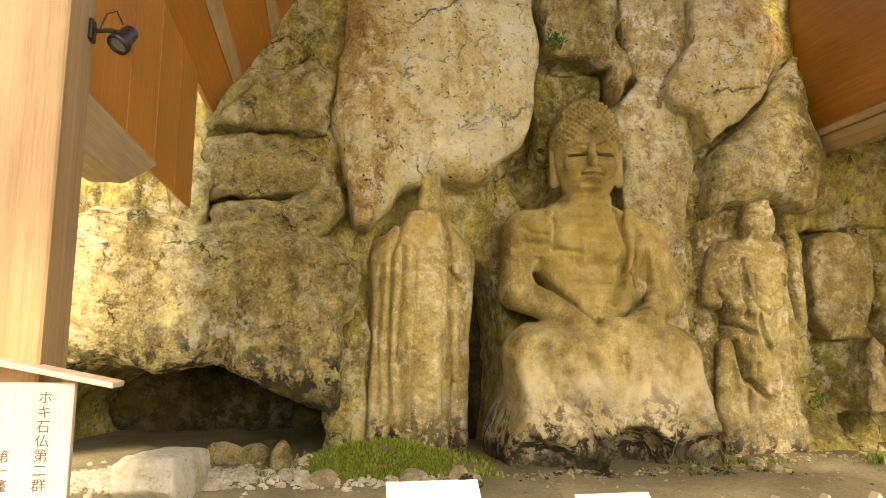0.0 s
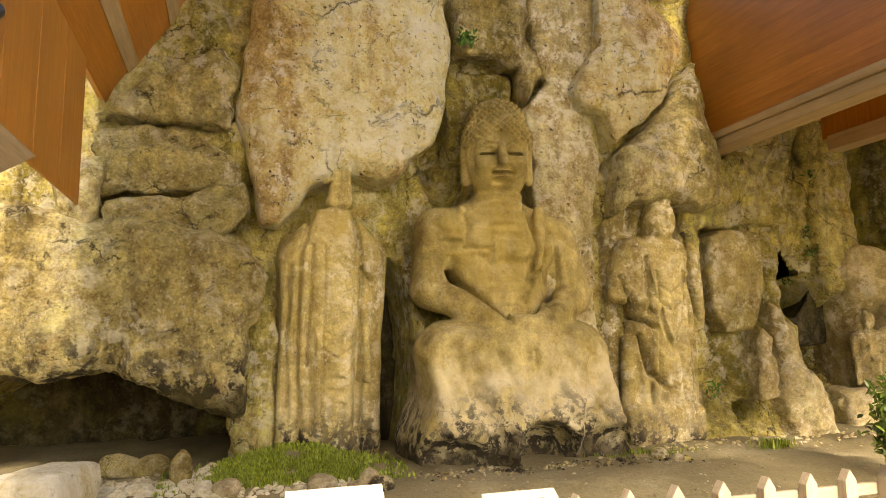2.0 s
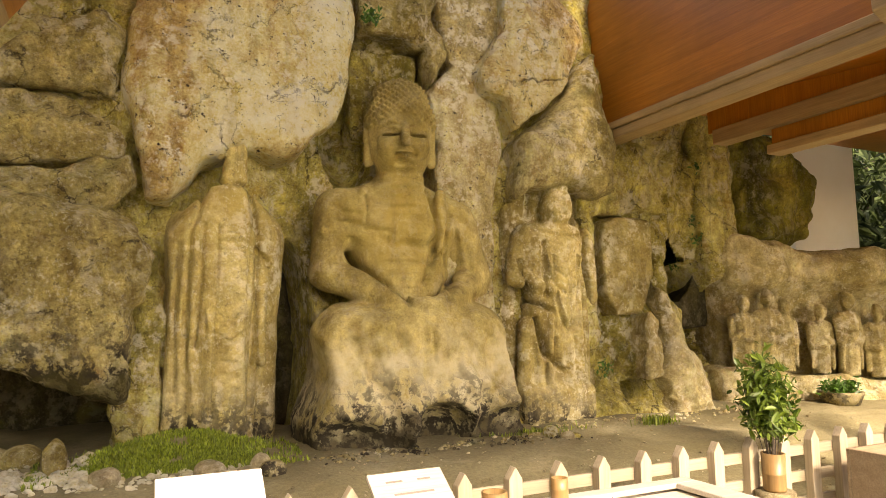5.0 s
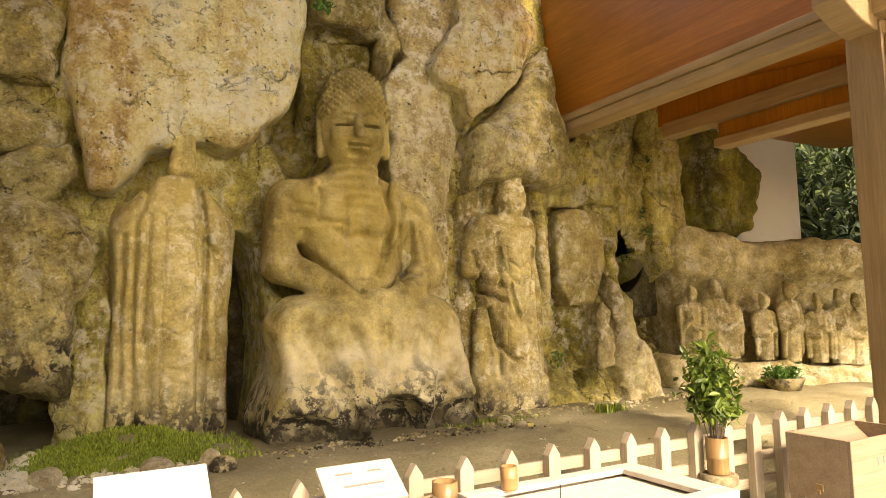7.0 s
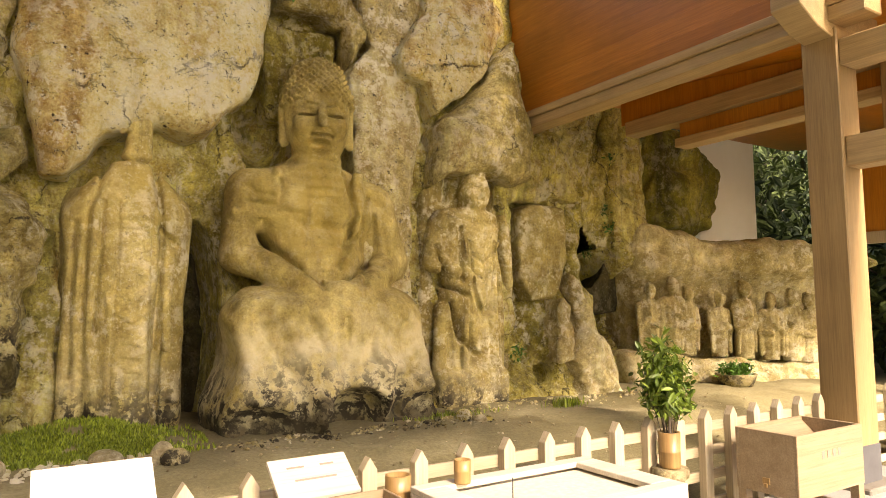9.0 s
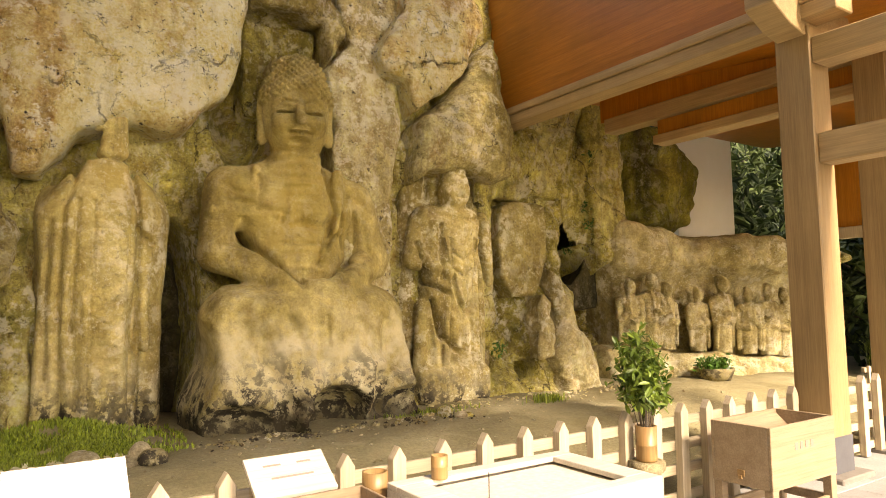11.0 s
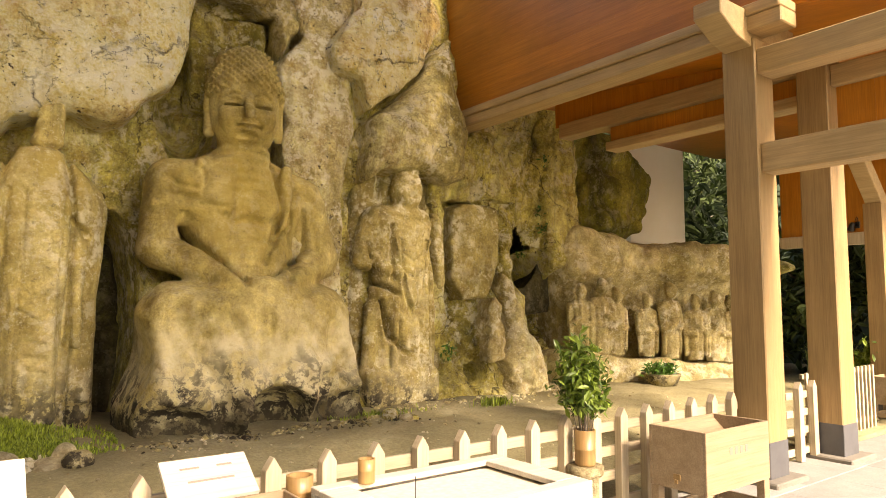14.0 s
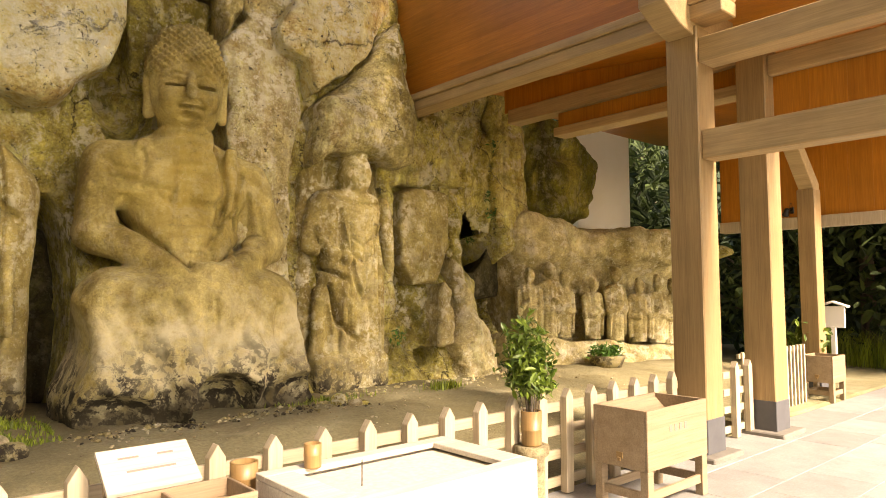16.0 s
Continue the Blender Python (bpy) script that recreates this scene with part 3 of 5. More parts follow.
block("tablet_rock", [(6.84, 3.3), (7.1, 3.42), (7.82, 3.36), (7.86, 2.5), (7.6, 1.83), (7.04, 1.75), (6.8, 2.2)], 8.1, 0.9, 0.06, MAT_STATUE, cliff, 14, 0.03, 0.0, 0.02, 3.0, 0.12, "worn tablet-shaped carved rock")
block("pinnacle_rock", [(7.83, 2.35), (8.05, 2.2), (8.4, 1.5), (8.66, 0.9), (8.85, 0.2), (8.0, 0.2), (7.71, 0.85), (7.87, 1.47)], 7.8, 0.8, 0.3, MAT_ROW, cliff, 15, 0.035, 0.15, 0.04, 3.0, 0.15)
block("worn_rock", [(7.52, 1.85), (7.68, 1.98), (7.82, 1.75), (7.86, 0.8), (7.4, 0.8), (7.46, 1.55)], 7.92, 0.7, 0.15, MAT_ROW, cliff, 29, 0.035, 0.08, 0.03, 3.0, 0.1, "stump of a worn small figure")
block("buttress_rock", [(9.2, 5.9), (10.3, 5.9), (10.45, 4.4), (10.5, 2.5), (9.8, 2.4), (9.45, 3.2)], 8.6, 0.9, 0.2, MAT_CLIFF, cliff, 16, 0.05, 0.0, 0.06, 2.0, 0.15)
block("upper_block", [(-1.6, 4.57), (-1.03, 5.03), (-0.19, 5.5), (0.06, 5.3), (0.02, 4.35), (-0.45, 4.46), (-1.62, 4.4)], 8.25, 0.9, 0.18, MAT_BLOCK, cliff, 17, 0.04, 0.08, 0.045, 2.6, 0.1)
block("middle_block", [(-1.65, 4.33), (-0.58, 4.42), (-0.15, 4.24), (0.15, 3.94), (0.07, 3.64), (-0.76, 3.57), (-1.45, 3.5), (-1.54, 3.85)], 8.1, 0.9, 0.22, MAT_BLOCK, cliff, 18, 0.04, 0.1, 0.045, 2.6, 0.1)
block("corner_block", [(-1.95, 4.0), (-1.35, 3.93), (-1.41, 3.48), (-1.46, 3.0), (-1.95, 3.0)], 8.0, 0.9, 0.12, MAT_BLOCK, cliff, 19, 0.04, 0.1, 0.04, 2.6, 0.1)
block("shelf_block", [(-1.4, 3.45), (-0.74, 3.56), (0.14, 3.72), (0.25, 3.4), (-0.1, 3.0), (-1.4, 3.0)], 7.95, 0.9, 0.16, MAT_BLOCK, cliff, 20, 0.04, 0.2, 0.04, 2.6, 0.12)
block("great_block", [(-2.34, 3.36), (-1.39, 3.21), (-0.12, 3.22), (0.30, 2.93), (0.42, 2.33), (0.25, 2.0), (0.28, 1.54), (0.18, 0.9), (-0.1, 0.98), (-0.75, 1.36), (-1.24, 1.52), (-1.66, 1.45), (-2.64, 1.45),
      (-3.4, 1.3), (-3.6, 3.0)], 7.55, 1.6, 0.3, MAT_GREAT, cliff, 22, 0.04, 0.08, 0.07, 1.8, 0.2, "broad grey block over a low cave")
block("cleft_rock", [(0.1, 2.7), (0.62, 2.7), (0.66, 0.2), (0.05, 0.2)], 8.35, 0.6, 0.1, MAT_CLIFF, cliff, 28, 0.045, 0.0, 0.05, 2.2, 0.12)
# linings of cave and cleft, coloured near black to stand for shade
block("cave_rock", [(-3.6, 1.7), (0.3, 1.7), (0.5, 0.1), (-3.6, 0.1)], 11.2, 0.6, 0.1, MAT_SHADE_TUFF, cliff, 26, 0.06, 0.0, 0.08, 1.8, 0.15, "rock inside the cave, coloured near black for shade")
block("shaft_rock", [(1.75, 2.7), (2.45, 2.5), (2.5, 0.1), (1.7, 0.1)], 9.8, 0.6, 0.1, MAT_SHADE_TUFF, cliff, 27, 0.05, 0.0, 0.06, 2.2, 0.12, "mossy cleft rock, coloured near black for shade")
block("upper_ledge", [(-2.2, 4.9), (-1.1, 5.25), (-0.2, 6.0), (0.1, 6.7), (0.4, 7.0), (0.4, 5.5), (-1.09, 4.9), (-1.8, 4.4)], 8.6, 0.7, 0.12, MAT_BLOCK, cliff, 23, 0.05, 0.0, 0.05, 2.6, 0.1)
block("mossy_rock", [(10.75, 5.5), (12.1, 5.5), (13.0, 4.6), (12.9, 4.0), (12.6, 3.3), (11.35, 3.0), (10.65, 3.0)], 8.7, 0.9, 0.4, MAT_MOSSGREEN, cliff, 25, 0.05, 0.1, 0.08, 1.8, 0.2, "dark moss-covered rock")
# ---- carved figures ----
ROBE_CHEST = [([(3.86, 3.6), (3.93, 2.97), (3.84, 2.67), (3.66, 2.25)], 0.035, 0.085),
              ([(4.2, 3.25), (4.0, 2.82), (3.8, 2.45)], 0.035, 0.075),
              ([(2.97, 3.42), (3.0, 3.3), (2.94, 3.04), (2.58, 3.08)], 0.035, 0.065),
              ([(2.58, 3.28), (2.66, 3.2), (2.9, 3.17)], 0.03, 0.045),
              ([(2.94, 2.97), (3.27, 2.95), (3.23, 2.86)], 0.035, 0.08),
              ([(3.1, 2.88), (3.3, 2.76), (3.53, 2.82), (3.72, 2.76), (3.88, 2.86)], 0.05, 0.05),
              ([(3.53, 3.3), (3.53, 2.8)], 0.06, 0.025)]
ROBE_ARMS = [([(3.2, 2.55), (3.85, 2.55)], 0.02, 0.03),
             ([(3.2, 2.42), (3.8, 2.42)], 0.02, 0.03),
             ([(3.25, 2.3), (3.75, 2.3)], 0.02, 0.03),
             ([(3.3, 2.18), (3.7, 2.18)], 0.02, 0.03),
             ([(2.74, 2.68), (2.96, 2.45), (3.31, 2.02)], 0.05, 0.12),
             ([(4.07, 3.0), (4.12, 2.52)], 0.03, 0.05),
             ([(4.28, 2.3), (4.05, 2.28), (3.84, 2.04)], 0.04, 0.07)]
ROBE_SKIRT = [([(4.3, 3.0), (4.34, 2.55)], 0.03, 0.05),
              ([(4.42, 2.9), (4.5, 2.4)], 0.03, 0.045),
              ([(4.2, 3.3), (4.5, 3.05)], 0.03, 0.03),
              ([(3.53, 1.63), (3.55, 1.3)], 0.03, 0.08),
              ([(3.95, 1.6), (3.85, 1.2), (3.95, 0.85)], 0.05, 0.06),
              ([(3.1, 1.6), (3.25, 1.25), (3.15, 0.9)], 0.05, 0.06),
              ([(2.6, 1.55), (2.75, 1.1), (2.65, 0.7)], 0.05, 0.06)]
ROBE_HEMS = [([(4.4, 1.55), (4.3, 1.15), (4.5, 0.8)], 0.05, 0.06)]
ROBE = ROBE_CHEST + ROBE_ARMS + ROBE_SKIRT + ROBE_HEMS
FOLDS_SIDE = [([(1.0, 3.43), (0.91, 3.09), (0.82, 2.88), (0.79, 1.64)], 0.03, 0.06),
              ([(0.96, 2.95), (0.91, 1.5)], 0.03, 0.06),
              ([(1.12, 2.95), (1.08, 0.7)], 0.025, 0.05),
              ([(1.47, 2.95), (1.5, 0.7)], 0.025, 0.05),
              ([(1.52, 3.36), (1.58, 2.67), (1.72, 2.5)], 0.035, 0.08),
              ([(1.58, 2.67), (1.54, 1.3)], 0.04, 0.09),
              ([(0.7, 2.7), (0.68, 1.0)], 0.035, 0.06)]
FOLDS_FRONT = [([(1.1, 1.7), (1.28, 1.57), (1.46, 1.7)], 0.02, 0.03),
               ([(1.13, 1.9), (1.28, 1.8), (1.43, 1.9)], 0.02, 0.03),
               ([(1.1, 2.85), (1.44, 2.85)], 0.018, 0.025),
               ([(1.1, 2.75), (1.44, 2.75)], 0.018, 0.025),
               ([(1.1, 2.65), (1.44, 2.65)], 0.018, 0.025),
               ([(1.02, 3.5), (1.46, 3.47)], 0.03, 0.06),
               ([(1.2, 1.35), (1.36, 1.33)], 0.02, 0.04)]
FOLDS_SMALL = [([(1.2, 1.2), (1.36, 1.18)], 0.02, 0.04),
               ([(1.2, 1.05), (1.36, 1.03)], 0.02, 0.04),
               ([(1.2, 4.1), (1.2, 3.65)], 0.035, 0.035),
               ([(1.22, 3.8), (1.4, 3.82)], 0.03, 0.04)]
LONG_ROBE = FOLDS_SIDE + FOLDS_FRONT + FOLDS_SMALL
SCARF_UPPER = [([(5.64, 3.85), (5.6, 3.34)], 0.05, 0.12),
               ([(6.26, 3.85), (6.24, 3.3)], 0.05, 0.12),
               ([(5.45, 3.08), (5.93, 3.0), (6.35, 3.02)], 0.025, 0.035),
               ([(5.77, 2.7), (5.8, 2.0), (5.95, 1.62), (6.15, 1.9), (6.2, 2.7)], 0.025, 0.05),
               ([(5.8, 2.5), (5.97, 2.38), (6.15, 2.5)], 0.02, 0.03),
               ([(5.82, 2.25), (5.97, 2.13), (6.13, 2.25)], 0.02, 0.03),
               ([(5.28, 2.6), (5.45, 2.05), (5.72, 1.9)], 0.04, 0.08)]
SCARF_MIDDLE = [([(5.5, 1.8), (5.6, 1.3), (5.85, 1.05)], 0.04, 0.08),
                ([(4.99, 3.8), (4.97, 1.8)], 0.06, 0.25),
                ([(6.42, 3.65), (6.38, 2.7), (6.55, 1.65)], 0.05, 0.12),
                ([(5.62, 2.9), (5.62, 2.1)], 0.03, 0.05),
                ([(6.3, 2.6), (6.28, 1.0)], 0.03, 0.05),
                ([(5.75, 1.5), (5.75, 0.9)], 0.03, 0.04),
                ([(6.1, 1.5), (6.14, 0.9)], 0.03, 0.04)]
SCARVES = SCARF_UPPER + SCARF_MIDDLE

def seated_figure(X, Y, Z):
    cx = 3.53
    B = lambda c, r: ball(X, Y, Z, c, r)
    L = lambda a, b, ra, rb: limb(X, Y, Z, a, b, ra, rb)
    # skull, hair cap with its crown lump, jaw, long ears; the head turns a little
    ca, sa = math.cos(radians(13)), math.sin(radians(13))
    U, V = cx + (X - cx) * ca - (Y - 8.35) * sa, 8.35 + (X - cx) * sa + (Y - 8.35) * ca
    HB = lambda c, r: ball(U, V, Z, c, r)
    HL = lambda a, b, ra, rb: limb(U, V, Z, a, b, ra, rb)
    d = HB((cx, 8.33, 4.3), (0.44, 0.48, 0.56))
    d = smin(d, HB((cx, 8.22, 3.97), (0.33, 0.34, 0.27)), 0.12)
    for s in (-1, 1):
        d = smin(d, HB((cx + 0.2 * s, 7.98, 4.1), (0.15, 0.14, 0.15)), 0.08)
        d = smax(d, -HB((cx + 0.19 * s, 7.78, 4.275), (0.15, 0.14, 0.06)), 0.03)
        d = smin(d, HB((cx + 0.185 * s, 7.935, 4.255), (0.115, 0.05, 0.032)), 0.012)
    d = smin(d, HL((cx, 7.86, 4.34), (cx, 7.78, 4.11), 0.04, 0.065), 0.03)
    d = smin(d, HB((cx, 7.865, 3.985), (0.125, 0.06, 0.03)), 0.012)
    d = smin(d, HB((cx, 7.88, 3.925), (0.095, 0.06, 0.03)), 0.012)
    face = [([(cx - 0.3, 4.33), (cx - 0.18, 4.40), (cx - 0.05, 4.35)], 0.018, 0.022), ([(cx + 0.3, 4.33), (cx + 0.18, 4.40), (cx + 0.05, 4.35)], 0.018, 0.022),
            ([(cx - 0.28, 4.23), (cx - 0.17, 4.225), (cx - 0.07, 4.24)], 0.016, 0.028), ([(cx + 0.28, 4.23), (cx + 0.17, 4.225), (cx + 0.07, 4.24)], 0.016, 0.028),
            ([(cx - 0.14, 3.965), (cx, 3.952), (cx + 0.14, 3.965)], 0.015, 0.03), ([(cx - 0.1, 3.86), (cx + 0.1, 3.86)], 0.02, 0.02), ([(cx - 0.09, 4.07), (cx - 0.15, 3.98)], 0.018, 0.014), ([(cx + 0.09, 4.07), (cx + 0.15, 3.98)], 0.018, 0.014)]
    d = d + 1.7 * grooves(U, Z, face) * np.clip((8.3 - V) * 4, 0, 1)
    hair = smin(HB((cx, 8.4, 4.53), (0.5, 0.53, 0.42)), HB((cx, 8.46, 4.84), (0.41, 0.42, 0.33)), 0.08)
    curls = 0.03 * np.cos(U * 64) * np.cos(Z * 64)
    d = smin(d, np.maximum(hair + curls, 4.47 + 0.06 * np.cos((U - cx) * 6.0) - Z), 0.012)
    for s in (-1, 1):
        ear = HL((cx + 0.45 * s, 8.38, 4.42), (cx + 0.44 * s, 8.34, 3.95), 0.06, 0.065)
        d = smin(d, smax(ear, -HL((cx + 0.53 * s, 8.3, 4.38), (cx + 0.54 * s, 8.3, 3.95), 0.03, 0.02), 0.02), 0.03)
    # neck with rings
    d = smin(d, L((cx, 8.38, 3.35), (cx, 8.36, 3.85), 0.40, 0.30) + 0.02 * np.cos(Z * 48), 0.05)
    # trunk
    t = B((cx, 8.5, 2.85), (0.78, 0.46, 0.95))
    t = smin(t, B((cx, 8.3, 2.2), (0.62, 0.5, 0.55)), 0.25)
    t = smin(t, L((2.75, 8.5, 3.22), (4.32, 8.5, 3.22), 0.33, 0.33), 0.2)
    for s in (-1, 1):
        t = smin(t, B((cx + 0.36 * s, 8.2, 2.98), (0.36, 0.22, 0.27)), 0.15)
    t = t + 0.006 * np.sin(Z * 42 + 4 * np.abs(X - cx)) * np.clip((2.65 - Z) * 3, 0, 1) * np.clip((Z - 1.9) * 6, 0, 1)
    d = smin(d, t, 0.1)
    for s in (-1, 1):
        d = smax(d, -L((cx + 0.6 * s, 8.0, 2.72), (cx + 0.68 * s, 8.0, 2.4), 0.06, (0.13 if s < 0 else 0.06)), 0.08)
    # his right arm bare, his left under the robe
    d = smin(d, L((2.66, 8.45, 3.24), (2.5, 8.36, 2.42), 0.31, 0.23), 0.04)
    d = smin(d, L((2.5, 8.36, 2.42), (3.25, 7.6, 1.98), 0.23, 0.16), 0.04)
    d = smin(d, L((4.4, 8.47, 3.2), (4.62, 8.36, 2.38), 0.3, 0.28), 0.04)
    d = smin(d, L((4.62, 8.36, 2.34), (3.85, 7.6, 1.98), 0.25, 0.16), 0.04)
    d = smin(d, B((cx + 0.02, 7.62, 1.98), (0.36, 0.2, 0.11)), 0.06)
    # robe: hem across the chest, folds on his left shoulder and sleeve
    hem = L((4.02, 8.1, 3.5), (3.95, 7.96, 2.75), 0.07, 0.07)
    hem = smin(hem - 0.012, L((3.95, 7.96, 2.75), (3.72, 7.95, 2.3), 0.07, 0.05), 0.05)
    d = smin(d, hem, 0.06)
    d = smin(d, L((2.95, 8.22, 3.52), (2.98, 8.1, 2.95), 0.05, 0.03), 0.05)
    d = smin(d, L((2.4, 8.22, 2.95), (2.95, 8.1, 2.9), 0.04, 0.03), 0.05)
    # crossed legs and the skirt hanging over the seat
    lap = smin(L((2.62, 7.98, 1.68), (4.42, 7.98, 1.68), 0.33, 0.33), B((cx, 7.85, 1.68), (1.1, 0.5, 0.3)), 0.2)
    wide = np.clip((1.95 - Z) / 1.4, 0, 1)
    half = np.where(X < cx, 1.12 + 0.26 * wide, 0.98 + 0.38 * wide) + 0.05 * np.sin(Z * 5 + np.sign(X - cx))
    front = 7.52 - 0.42 * wide ** 0.8 + 0.12 * np.sin((X - 0.35 * (Z - 1) * np.sign(X - cx)) * 7.5) * wide + 0.04 * np.sin(X * 19 + Z * 4) * wide + 0.15 * fbm(X * 1.9, 0 * X, Z * 1.9, 4, 91) * wide - 0.09 * np.abs(fbm(X * 3.3, 0 * X, Z * 3.3, 3, 93)) * wide
    bulge = 0.3 * ((X - cx) / 1.35) ** 2
    skirt = smax(smax(np.abs(X - cx - 0.02) - half, front + bulge - Y, 0.22), smax(Z - 1.9 + 0.2 * ((X - cx) / 1.2) ** 2, Y - 8.9, 0.1), 0.28)
    d = smin(d, smin(lap, skirt, 0.3), 0.06)
    d = d + 0.8 * grooves(X, Z, ROBE)
    # broken away at the foot
    d = smax(d, -B((3.62, 7.0, 0.42), (0.46, 0.8, 0.42)), 0.06)
    d = smax(d, -B((2.35, 7.0, 0.42), (0.62, 0.5, 0.30)), 0.08)
    d = smax(d, -B((4.6, 7.0, 0.5), (0.45, 0.55, 0.28)), 0.08)
    d = smax(d, -B((2.78, 7.02, 1.0), (0.1, 0.12, 0.18)), 0.04)
    return d


buddha = stone("seated_statue", seated_figure, (1.9, 6.85, 0.2), (5.2, 9.0, 5.35), 0.024, MAT_BUDDHA, 0.009, 6.0, 2, None, "", 0.006)
tagged(buddha, "large seated stone figure carved from tan tuff, weathered skirt", "statue")


def standing_left(X, Y, Z):
    cx = 1.27
    B = lambda c, r: ball(X, Y, Z, c, r)
    L = lambda a, b, ra, rb: limb(X, Y, Z, a, b, ra, rb)
    d = slab(X, Y, Z, (cx + 0.05, 8.4, 3.8), (0.15, 0.17, 0.38), 0.08)
    d = smin(d, B((cx - 0.06, 8.38, 3.98), (0.14, 0.16, 0.2)), 0.05)
    body = smin(L((cx, 8.42, 3.28), (cx - 0.42, 8.44, 2.78), 0.19, 0.25), L((cx, 8.42, 3.3), (cx + 0.4, 8.44, 2.84), 0.19, 0.24), 0.12)
    body = smin(body, B((cx, 8.42, 2.5), (0.64, 0.36, 0.85)), 0.2)
    body = smin(body, slab(X, Y, Z, (cx - 0.02, 8.8, 1.7), (0.68, 0.35, 1.5), 0.25), 0.12)
    taper = np.clip((2.6 - Z) / 1.9, 0, 1)
    robe = smax(np.sqrt(((X - cx + 0.04) / (0.5 - 0.12 * taper)) ** 2 + ((Y - 8.42) / 0.36) ** 2) * 0.36 - 0.36, smax(Z - 2.9, 0.3 - Z, 0.05), 0.1)
    robe = robe + 0.011 * np.sin(X * 34) * np.clip((2.5 - Z) * 2, 0, 1)
    d = smin(d, smin(body, robe, 0.12), 0.06)
    # sleeves falling beside the body
    for s, x1, zl in ((-1, -0.6, 0.5), (1, 0.5, 0.75)):
        d = smin(d, L((cx + 0.46 * s, 8.42, 2.62), (cx + x1, 8.44, zl), 0.17, 0.10), 0.10)
        d = smin(d, L((cx + 0.36 * s, 8.2, 2.7), (cx + 0.4 * s, 8.22, 1.3), 0.07, 0.05), 0.04)
    for k in range(4):
        z = 2.5 - 0.09 * k
        d = smin(d, L((cx - 0.25, 8.12, z), (cx + 0.25, 8.12, z), 0.018, 0.018), 0.03)
    ring = np.sqrt((np.sqrt(((X - cx) / 0.26) ** 2 + ((Z - 1.95) / 0.33) ** 2) * 0.29 - 0.29) ** 2 + (Y - 8.07) ** 2) - 0.018
    d = smin(d, np.maximum(ring, Z - 1.95), 0.03)
    for k in range(5):
        z = 1.35 - 0.1 * k
        d = smin(d, L((cx - 0.05, 8.09, z), (cx + 0.09, 8.09, z), 0.015, 0.015), 0.03)
    return d + 0.85 * grooves(X, Z, LONG_ROBE)


left_statue = stone("standing_statue", standing_left, (0.4, 7.85, 0.25), (2.15, 8.9, 4.35), 0.022, MAT_STATUE_OCHRE, 0.008, 6.0, 4, None, "", 0.006)
tagged(left_statue, "standing stone figure in a long robe, face worn away", "statue")


